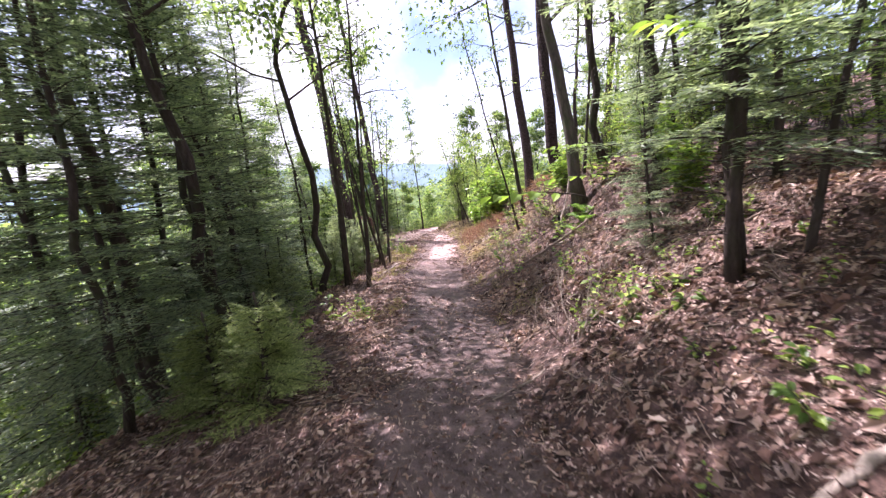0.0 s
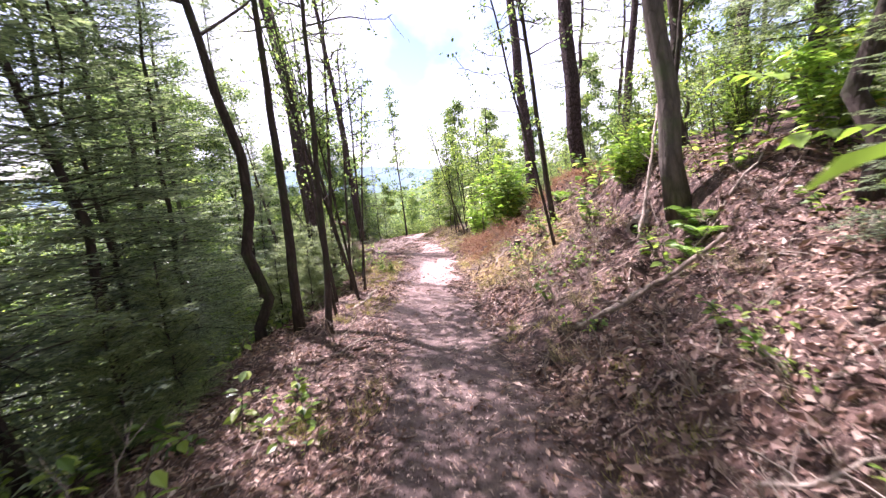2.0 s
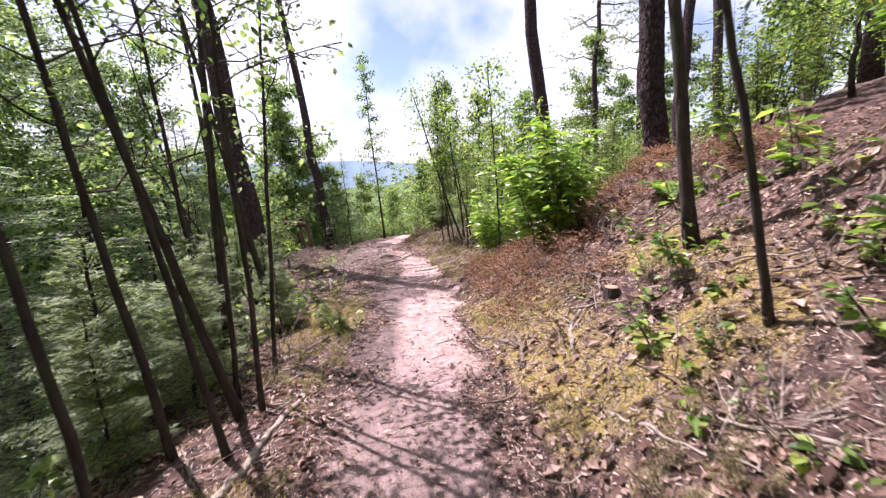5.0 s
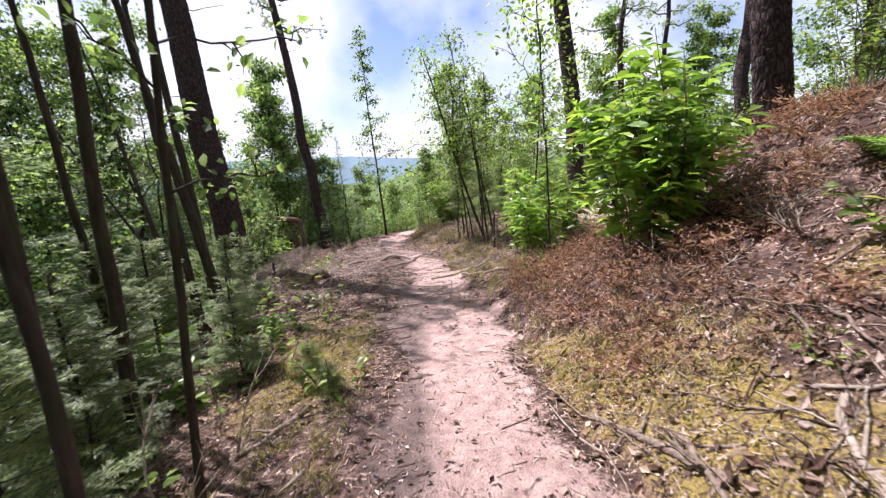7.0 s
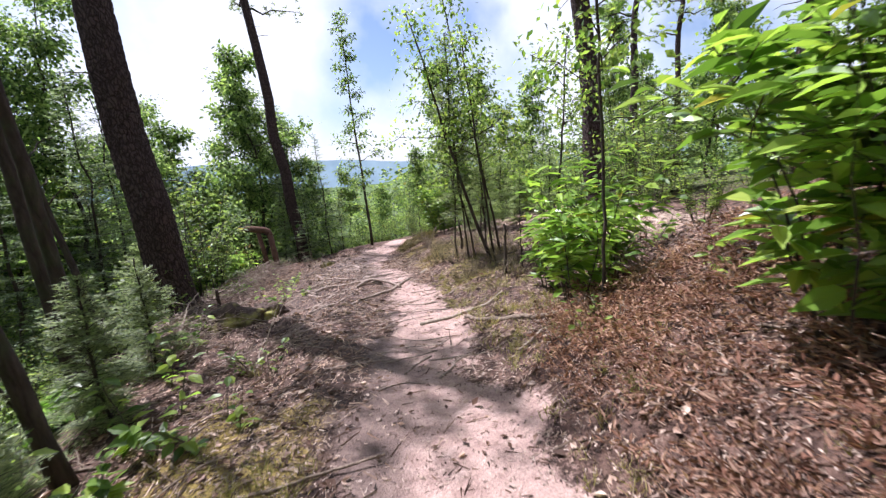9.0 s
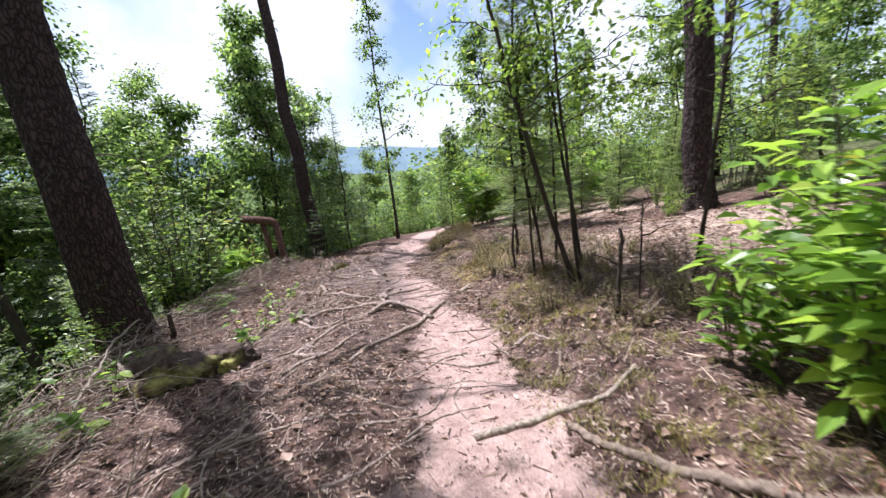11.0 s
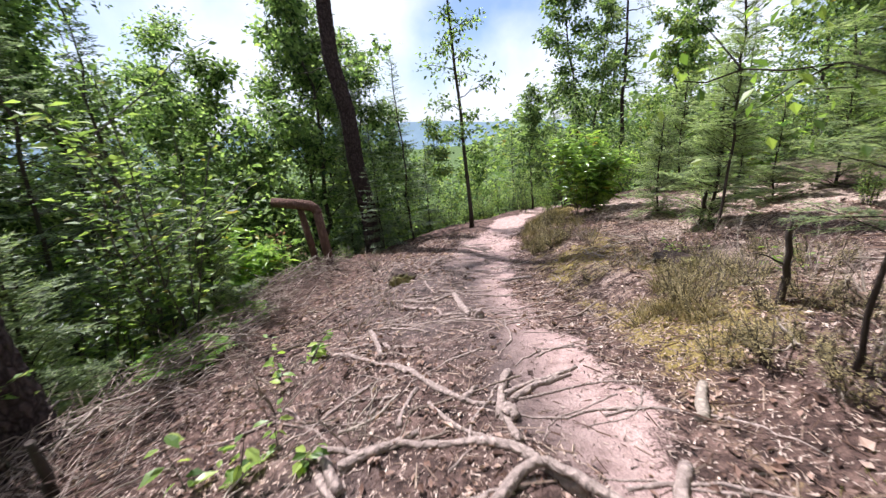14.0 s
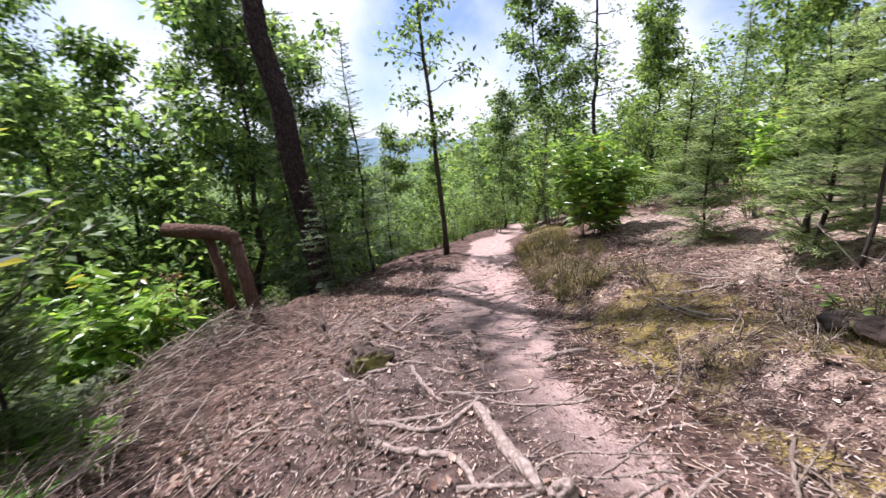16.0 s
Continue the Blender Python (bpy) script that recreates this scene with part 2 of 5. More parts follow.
def join(pieces):
    vs, fs, off = [], [], 0
    for v, f in pieces:
        vs.append(v), fs.append(np.asarray(f) + off)
        off += len(v)
    return np.concatenate(vs), np.concatenate(fs)


def tube(points, radii, sides=8, cap=True, rough=0.0, seed=0):
    P = np.asarray(points, float)
    R = np.broadcast_to(radii, len(P)).astype(float)
    T = unit(np.gradient(P, axis=0))
    ref = np.array([0, 0, 1.0]) if abs(T[:, 2]).mean() < 0.8 else np.array([0, 1.0, 0])
    A = unit(np.cross(T, ref))
    B = np.cross(T, A)
    a = np.linspace(0, 2 * math.pi, sides, endpoint=False)
    rr = R[:, None] * np.ones(sides)
    if rough:
        rr = rr * (1 + rough * np.random.default_rng(seed).uniform(-1, 1, rr.shape))
    V = P[:, None] + rr[..., None] * (np.cos(a)[None, :, None] * A[:, None] + np.sin(a)[None, :, None] * B[:, None])
    i = np.arange(len(P) - 1)[:, None] * sides
    j, k = np.arange(sides)[None], (np.arange(sides)[None] + 1) % sides
    F = np.concatenate([np.stack([i + j, i + k, i + sides + k], -1).reshape(-1, 3), np.stack([i + j, i + sides + k, i + sides + j], -1).reshape(-1, 3)])
    V = V.reshape(-1, 3)
    if cap:
        V = np.concatenate([V, P[:1], P[-1:]])
        m, e = len(P) * sides, (len(P) - 1) * sides
        j, k = j[0], k[0]
        F = np.concatenate([F, np.stack([k, j, np.full(sides, m)], -1), np.stack([e + j, e + k, np.full(sides, m + 1)], -1)])
    return V, F


def mesh(name, geo, mat, smooth=False):
    V, F = geo
    me = bpy.data.meshes.new(name)
    me.vertices.add(len(V))
    me.vertices.foreach_set("co", np.ascontiguousarray(V, dtype=np.float32).ravel())
    me.loops.add(len(F) * 3)
    me.loops.foreach_set("vertex_index", np.ascontiguousarray(F, dtype=np.int32).ravel())
    me.polygons.add(len(F))
    me.polygons.foreach_set("loop_start", np.arange(0, len(F) * 3, 3, dtype=np.int32))
    me.polygons.foreach_set("use_smooth", np.full(len(F), smooth))
    me.update(calc_edges=True)
    me.materials.append(mat)
    return me


def part(name, geo, mat, parent, label="", smooth=False):
    ob = new(name, mesh(name, geo, mat, smooth))
    ob.parent = parent
    return tagged(ob, label)


def fuzz(name, geo, mat, parent, smooth=False):
    """Many small pieces that nobody could count, as one part."""
    ob = part(name, geo, mat, parent, "", smooth)
    return tagged(ob, kind="stuff")


def thing(name, geo, mat, at=(0, 0, 0), label="", category="", group="", kind="", smooth=False):
    ob = new(name, mesh(name, geo, mat, smooth))
    ob.location = at
    return tagged(ob, label, category, group, kind)


def bent_line(a, b, n, sag, r, wob):
    """A wobbly line of n points from a to b."""
    s = np.linspace(0, 1, n)[:, None]
    P = np.asarray(a) * (1 - s) + np.asarray(b) * s
    w = np.cumsum(r.normal(0, 1, (n, 3)), 0)
    w -= w[:1] + (w[-1:] - w[:1]) * s
    L = np.linalg.norm(np.asarray(b) - np.asarray(a))
    P = P + w * wob * L
    P[:, 2] += sag * L * 4 * (s * (1 - s))[:, 0]
    return P


# ---- the lie of the land ----
def sstep(a, b, v):
    s = np.clip((v - a) / (b - a), 0, 1)
    return s * s * (3 - 2 * s)


_grid = np.random.default_rng(3).uniform(-1, 1, (256, 256))


def vnoise(x, y, scale, octaves=3):
    """Smooth noise over the plan."""
    out, amp = 0, 1.0
    x, y = np.asarray(x, float) / scale, np.asarray(y, float) / scale
    for o in range(octaves):
        xi, yi = np.floor(x).astype(int), np.floor(y).astype(int)
        fx, fy = sstep(0, 1, x - xi), sstep(0, 1, y - yi)
        g = lambda i, j: _grid[(xi + i) % 256, (yi + j) % 256]
        out = out + amp * ((g(0, 0) * (1 - fx) + g(1, 0) * fx) * (1 - fy) + (g(0, 1) * (1 - fx) + g(1, 1) * fx) * fy)
        amp *= 0.5
        x, y = x * 2.03 + 17.3, y * 2.03 + 5.7
    return out


def path_z(y):
    return np.interp(y, [-20, -6, 0, 5, 10, 15, 20, 22, 25, 28.5, 34, 45, 80], [.6, .3, -.05, -.45, -.75, -1.08, -1.5, -1.78, -2.1, -2.45, -3.1, -5, -12])


def path_x(y):
    return np.interp(y, [-6, 0, 5, 10, 15, 19, 21, 23, 26, 28, 30, 34, 45], [.2, .1, -.1, -.3, -.4, -.65, -.9, -1.2, -1.1, -.8, -.4, 1, 5])


def trail_x(y):
    """The middle of the trodden earth, which winds a little within the path."""
    return np.interp(y, [-6, 0, 5, 10, 13.3, 15.4, 17.5, 18.5, 19.5, 20.6, 22, 23.4, 25, 28, 30, 34, 45], [.2, .1, -.1, -.38, -.3, -.25, -.18, -.45, -.78, -1.0, -1.2, -1.42, -1.36, -.75, -.4, 1, 5])


def edge_u(y):
    return np.interp(y, [0, 6, 10, 14, 18, 25, 28, 31], [-3.1, -2.8, -2.1, -2.3, -3.2, -3.4, -2.6, -1.4])


def height(x, y):
    u = x - path_x(y)
    steep = np.interp(y, [0, 8, 12.5], [.52, .56, .67])
    a = steep * np.clip(u - .7, 0, 2.6) + .26 * np.clip(u - 3.1, 0, 14)
    b = .2 * sstep(.5, 1.3, u) + .15 * np.clip(u - 1, 0, 25)
    k = sstep(12.0, 16.0, y - .5 * np.clip(u - 1.4, 0, 20))
    right = a * (1 - k) + b * k + .42 * sstep(2.35, 2.85, x) * sstep(6.4, 7.3, y) * sstep(11.0, 9.6, y) * sstep(5.5, 3.2, x)
    e = -u + edge_u(y)
    left = -.16 * np.clip(-u - .8, 0, 2) - .68 * np.clip(e, 0, 1e9) * sstep(0, .8, e)
    left = -12 * np.tanh(-left / 12)
    return path_z(np.clip(y, -20, 80)) + right + left


def ground_z(x, y):
    x, y = np.asarray(x, float), np.asarray(y, float)
    u = x - path_x(y)
    rough = 0.25 + 0.75 * sstep(0.3, 1.2, np.abs(u))
    holes = sum(d * np.exp(-(np.hypot(x - cx, y - cy) / w) ** 4) for cx, cy, w, d in ((1.24, 4.32, .2, .24), (1.5, 4.42, .15, .18), (1.98, 7.15, .26, .28), (2.2, 8.42, .24, .24), (1.72, 8.3, .16, .15)))
    bump_far = sstep(20, 80, np.hypot(x, y - 15))
    return height(x, y) + rough * (0.05 * vnoise(x, y, 0.9, 3) + 0.03 * sstep(0.6, 1.3, np.abs(u)) * vnoise(x + 40, y, 0.33, 3) + 0.018 * vnoise(x + 40, y, 0.15, 2)) - holes - 0.03 * np.exp(-(u / 0.35) ** 2) + bump_far * 1.5 * vnoise(x, y, 40, 3)


def on_ground(x, y, lift=0.0):
    return np.stack([np.asarray(x, float), np.asarray(y, float), ground_z(x, y) + lift], -1)


def ground_normal(x, y):
    e = 0.05
    return unit(np.stack([(ground_z(x - e, y) - ground_z(x + e, y)) / (2 * e), (ground_z(x, y - e) - ground_z(x, y + e)) / (2 * e), np.ones_like(np.asarray(x, float))], -1))


def masks(x, y):
    u = x - path_x(y)
    n1, n2 = vnoise(x, y, 0.7, 3), vnoise(x + 9, y + 31, 1.6, 3)
    half = np.interp(y, [0, 8, 14, 16.5, 18, 22, 23.5, 26, 30], [0.5, 0.56, 0.5, 0.42, 0.3, 0.3, 0.52, 0.5, 0.4])
    path = sstep(0.22, -0.18, np.abs(x - trail_x(y)) - half + 0.2 * n1)
    rooty = sstep(15, 18, y) * sstep(27, 23, y) * sstep(-2.6, -1.6, u) * sstep(0.2, -0.5, u)
    path = np.maximum(path, 0.2 * rooty + 0.35 * rooty * n1)
    # first stretch: damp earth with the trees' shade painted in, fading by 12 m
    damp_shade = np.interp(y, [0, 6, 9, 12], [1, 0.95, 0.7, 0.05]) * np.ones_like(x) + 0.95 * rooty * sstep(-0.7, 0.1, n2)
    # a darker strip along the left side of the path
    damp_shade = damp_shade + 0.8 * sstep(10, 11.5, y) * sstep(17.5, 15, y) * sstep(-0.05, -0.25, u + 0.1 * n1) * sstep(-1.3, -0.9, u)
    sand = sstep(16, 19, y) * sstep(1.7, 2.6, u) * sstep(8, 5, u) * sstep(-0.7, 0.2, n2) * sstep(34, 26, y) * 0.5 + sstep(20, 22, y) * sstep(27, 24, y) * sstep(0.5, 0.9, u) * sstep(2.2, 1.3, u) * 0.35
    moss = sstep(0.2, 0.8, n2 + 0.35 * n1) * sstep(0.5, 0.8, np.abs(u)) * sstep(2.6, 1.2, np.abs(u)) * sstep(5, 8, y) * 0.55 * (1 - sstep(16, 17.5, y) * sstep(0.2, -0.2, u))
    moss = np.maximum(moss, sstep(21.0, 22.0, y) * sstep(26, 24.5, y) * sstep(0.55, 0.8, u) * sstep(2.2, 1.5, u) * sstep(-0.5, 0.4, n1) * 0.75)
    moss = np.maximum(moss, sstep(9.2, 9.8, y) * sstep(12.0, 11.3, y) * sstep(0.6, 0.9, u) * sstep(2.9, 2.1, u) * sstep(-0.4, 0.4, n1) * 0.62)
    green = np.clip(sstep(26, 45, np.hypot(x, y - 12)) + sstep(-0.6, -3.5, u - edge_u(y)) * (0.3 + 0.55 * sstep(11, 17, y)) + sstep(6, 10, u) * sstep(14, 20, y) * 0.6, 0, 1)
    return path, np.clip(damp_shade, 0, 1), np.clip(sand, 0, 1), moss, green


# ---- ground ----
def lines(fine0, fine1, step, far, count):
    a = np.arange(fine0, fine1 + step / 2, step)
    g = np.geomspace(step, far, count)
    return np.concatenate([fine0 - np.cumsum(g)[::-1] , a, fine1 + np.cumsum(g)])


gx, gy = lines(-5.5, 5.0, 0.07, 380, 40), lines(-1.0, 30, 0.08, 380, 40)
X, Y = np.meshgrid(gx, gy)
GV = np.stack([X, Y, ground_z(X, Y)], -1).reshape(-1, 3)
ni, nj = len(gx), len(gy)
q = (np.arange(nj - 1)[:, None] * ni + np.arange(ni - 1)[None]).ravel()
GF = np.concatenate([np.stack([q, q + 1, q + ni + 1], -1), np.stack([q, q + ni + 1, q + ni], -1)])
ground = thing("ground", (GV, GF), M_GROUND, (0, 0, 0), "forest floor of brown leaf litter with a trodden earth path", "ground", "", "structure", True)
for key, values in zip(("path", "damp_shade", "sand", "moss", "green"), masks(GV[:, 0], GV[:, 1])):
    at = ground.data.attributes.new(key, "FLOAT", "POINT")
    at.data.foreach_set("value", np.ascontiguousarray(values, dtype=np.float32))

# a far ridge closes the view; its blue haze is a painted glow
ra = np.linspace(0, 2 * math.pi, 361)[:-1]
top = 13 + 7 * np.sin(ra * 3 + 1) + 4 * np.sin(ra * 7 + 2) + 1.5 * np.sin(ra * 23) + rng.normal(0, .5, 360)
RV = np.concatenate([np.stack([650 * np.cos(ra), 650 * np.sin(ra), np.full(360, -40.0)], -1), np.stack([700 * np.cos(ra), 700 * np.sin(ra), top], -1), np.stack([900 * np.cos(ra), 900 * np.sin(ra), np.full(360, -40.0)], -1)])
j = np.arange(360)
k = (j + 1) % 360
RF = np.concatenate([np.stack([o + j, o + k, o + 360 + k], -1) for o in (0, 360)] + [np.stack([o + j, o + 360 + k, o + 360 + j], -1) for o in (0, 360)])
M_RIDGE_GLOW = bpy.data.materials.new("ridge_haze_glow")
M_RIDGE_GLOW.use_nodes = True
n_, l_ = M_RIDGE_GLOW.node_tree.nodes, M_RIDGE_GLOW.node_tree.links
# emission in haze colours, so the ridge glows without being lit
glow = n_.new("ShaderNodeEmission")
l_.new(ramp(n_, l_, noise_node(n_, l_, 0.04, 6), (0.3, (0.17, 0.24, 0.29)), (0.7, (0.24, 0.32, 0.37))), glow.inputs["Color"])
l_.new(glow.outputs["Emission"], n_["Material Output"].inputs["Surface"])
thing("backdrop", (RV, RF), M_RIDGE_GLOW, (0, 0, 0), "wooded ridge far across the valley, its blue haze painted as a glow", "hills", "", "structure", True)

# ---- kinds of plants ----
def empty_at(name, m, label, category, group="", kind=""):
    e = new(name)
    e.matrix_basis = m
    return tagged(e, label, category, group, kind)


def leaning(x, y, lean=0.0, turn=0.0, scale=1.0, sink=0.06, nod=0.0):
    """The pose of a plant on the ground, leaning to the right by lean (run over rise)."""
    return pose(x, y, float(ground_z(x, y)) - sink, nod, math.degrees(math.atan(lean)), 0) @ pose(0, 0, 0, 0, 0, turn) @ Matrix.Scale(scale, 4)


def trunk_line(H, r, wob=0.012, n=18, crook=0.0):
    P = bent_line((0, 0, 0), (0, 0, H), n, 0, r, wob)
    P[:, 0] += 0.5 * crook * np.sin(np.linspace(0, math.pi, n))
    return P


def plated_trunk(H, r0, r1, seed, wob=0.004, sides=64, step=0.035, flare=0.35, relief=0.016):
    """A thick trunk with raised bark plates and a flared foot."""
    r = np.random.default_rng(seed)
    line = trunk_line(H, r, wob, 14)
    fine_top = min(H, 7.0)
    z = np.concatenate([np.arange(0, fine_top, step), np.linspace(fine_top, H, 10)])
    C = np.stack([np.interp(z, line[:, 2], line[:, 0]), np.interp(z, line[:, 2], line[:, 1]), z], -1)
    a = np.linspace(0, 2 * math.pi, sides, endpoint=False)
    rad = (r0 + (r1 - r0) * z / H)[:, None] * (1 + 0.04 * np.sin(2 * a + 1)[None] + 0.025 * np.sin(5 * a)[None])
    lobes = 0.6 + 0.4 * np.cos(4 * a + seed)[None] + 0.25 * np.cos(7 * a + 2)[None]
    rad = rad + r0 * flare * np.exp(-z / 0.22)[:, None] * lobes
    for i, zz in enumerate(z[:-10]):
        for j, aa in enumerate(a):
            d, _ = noise.voronoi(Vector((math.cos(aa) * r0 * 17, math.sin(aa) * r0 * 17, zz * 6.5 + seed * 3.1 + 0.8 * math.sin(3 * aa))))
            rad[i, j] += relief * (min(1.0, (d[1] - d[0]) * 2.6) - 0.5)
    V = C[:, None] + rad[..., None] * np.stack([np.cos(a), np.sin(a), 0 * a], -1)[None]
    i = np.arange(len(z) - 1)[:, None] * sides
    j, k = np.arange(sides)[None], (np.arange(sides)[None] + 1) % sides
    F = np.concatenate([np.stack([i + j, i + k, i + sides + k], -1).reshape(-1, 3), np.stack([i + j, i + sides + k, i + sides + j], -1).reshape(-1, 3)])
    return V.reshape(-1, 3), F, line


def sprays(bases, ways, lengths, r, gap=0.075, needle=0.04, nwidth=0.008, ngap=0.022, droop=0.25, reach=0.42):
    """Flat feathery conifer boughs: needles along side twigs along each bough."""
    pos, along, ups, wood = [], [], [], []
    for b, w, L in zip(bases, ways, lengths):
        w = w / np.linalg.norm(w)
        side = unit(np.cross(w, (0, 0, 1.0)))
        n = max(4, int(L / 0.12))
        s = np.linspace(0, 1, n)
        P = b + np.outer(s * L, w)
        P[:, 2] -= droop * L * s ** 1.6 - 0.06 * L * s ** 4
        wood.append(tube(P[::3] if n > 6 else P[::2], np.linspace(0.004 + 0.006 * L, 0.002, n)[::3 if n > 6 else 2], 3, False))
        for st in np.arange(0.12 * L, L, gap):
            f = st / L
            c = np.array([np.interp(f, s, P[:, k]) for k in range(3)])
            tl = reach * L * (1 - f) ** 0.8 * r.uniform(0.6, 1.15) + 0.05
            for sgn in (-1, 1):
                if r.random() < 0.12:
                    continue
                d = unit(w * 0.75 + sgn * side * r.uniform(0.6, 1.0) + np.array([0, 0, r.uniform(-0.3, 0.1)]))
                m = max(3, int(tl / ngap))
                q = np.linspace(0.05, 1, m)[:, None]
                pts = c + q * tl * d + np.concatenate([np.zeros((m, 2)), -0.18 * tl * q * q], 1)
                cross = unit(np.cross(d, (0, 0, 1.0)))
                for g in (-1, 1):
                    pos.append(pts)
                    along.append(unit(d * 0.8 + g * cross * 0.8 + r.normal(0, 0.18, (m, 3))))
                    ups.append(r.normal(0, 0.35, (m, 3)) + (0, 0, 1))
    pos, along, ups = np.concatenate(pos), np.concatenate(along), np.concatenate(ups)
    n = len(pos)
    return spread(NEEDLE, pos, along, ups, needle * r.uniform(0.7, 1.3, n), nwidth), join(wood)


def conifer(m, H, r0, start, reach, seed, label, mat=M_NEEDLE, bark=M_DARK_BARK, per=5, step=0.30, gap=0.1, needle=0.085, nwidth=0.026, ngap=0.055, bare=0.0, name="spruce_tree", crook=0.0, rise=(0.0, 0.25)):
    r = np.random.default_rng(seed)
    t = empty_at(name, m, label, "tree")
    line = trunk_line(H, r, 0.006, 16, crook)
    part("trunk", tube(line, np.interp(line[:, 2], [0, 0.25, H], [r0 * 1.25, r0, 0.012]), 10, True, 0.05, seed), bark, t, smooth=True)
    bases, ways, lengths = [], [], []
    z = start
    while z < H - 0.15:
        f = (z - start) / (H - start)
        for k in range(per):
            a = r.uniform(0, 2 * math.pi)
            L = reach * (1 - f) ** 0.75 * r.uniform(0.55, 1.1) + 0.08
            zz = z + r.uniform(-0.1, 0.1)
            bases.append((np.interp(zz, line[:, 2], line[:, 0]), np.interp(zz, line[:, 2], line[:, 1]), zz))
            ways.append(np.array([math.cos(a), math.sin(a), r.uniform(*rise) + 0.5 * f]))
            lengths.append(L)
        z += step * (1.1 - 0.5 * f)
    crown, wood = sprays(bases, ways, lengths, r, gap, needle, nwidth, ngap)
    fuzz("bough_wood", wood, bark, t)
    fuzz("crown", crown, mat, t)
    if bare:
        dead = []
        for _ in range(int(bare)):
            zz, a, L = r.uniform(0.4, max(start + 0.4, 1.0)), r.uniform(0, 2 * math.pi), r.uniform(0.3, 0.9)
            b = np.array([np.interp(zz, line[:, 2], line[:, 0]), np.interp(zz, line[:, 2], line[:, 1]), zz])
            e = b + L * np.array([math.cos(a), math.sin(a), r.uniform(-0.25, 0.3)])
            dead.append(tube(bent_line(b, e, 6, 0.02, r, 0.03), np.linspace(0.009, 0.002, 6), 4))
        [part("dead_branch", d, bark, t) for d in dead]
    return t


def broadleaf(m, H, r0, start, reach, seed, label, mat=M_OAK, bark=M_DARK_BARK, limbs=22, leaves=3200, leaf=0.11, lw=0.6, template=LEAF2, name="oak_tree", wob=0.012, clump=0.18, rise=0.5, crook=0.0, twigs=7):
    r = np.random.default_rng(seed)
    t = empty_at(name, m, label, "tree")
    line = trunk_line(H, r, wob, 18, crook)
    wood = [tube(line, np.interp(line[:, 2], [0, 0.3, H], [r0 * 1.3, r0, 0.01]), 10, True, 0.05, seed)]
    tips = []
    for k in range(limbs):
        boughs = []
        f = (k + r.uniform(0, 1)) / limbs
        z = start + (H - start) * f
        b = np.array([np.interp(z, line[:, 2], line[:, 0]), np.interp(z, line[:, 2], line[:, 1]), z])
        a = k * 2.4 + r.uniform(-0.6, 0.6)
        L = reach * (1 - 0.65 * f) * (0.6 + 0.4 * math.sin(math.pi * min(1, f + 0.25))) * r.uniform(0.45, 1.35)
        w = unit(np.array([math.cos(a), math.sin(a), rise * r.uniform(0.3, 1.5)]))
        P = bent_line(b, b + L * w, 7, 0.05, r, 0.035)
        boughs.append(tube(P, np.linspace(max(0.006, r0 * 0.3 * (1 - 0.6 * f)), 0.004, 7), 5, False))
        for s in r.uniform(0.35, 1.0, twigs):
            c = np.array([np.interp(s, np.linspace(0, 1, 7), P[:, i]) for i in range(3)])
            e = c + r.uniform(0.15, 0.4) * L * unit(w * 0.6 + r.normal(0, 0.6, 3))
            boughs.append(tube(np.array([c, (c + e) / 2 + r.normal(0, 0.02, 3), e]), [0.006, 0.004, 0.002], 3, False))
            tips += [e, (c + e) / 2]
        part("branch", join(boughs), bark, t)
    tips = np.array(tips)
    pick = r.integers(0, len(tips), leaves)
    pos = tips[pick] + r.normal(0, clump, (leaves, 3)) * (1, 1, 0.7)
    out = unit(pos - tips[pick] + r.normal(0, 0.1, (leaves, 3)))
    along = unit(out + r.normal(0, 0.45, (leaves, 3)) - (0, 0, 0.35))
    up = unit(r.normal(0, 0.5, (leaves, 3)) + (0, 0, 1))
    ln = leaf * r.uniform(0.6, 1.25, leaves)
    part("trunk", wood[0], bark, t, smooth=True)
    fuzz("crown", spread(template, pos, along, up, ln, ln * lw), mat, t)
    return t


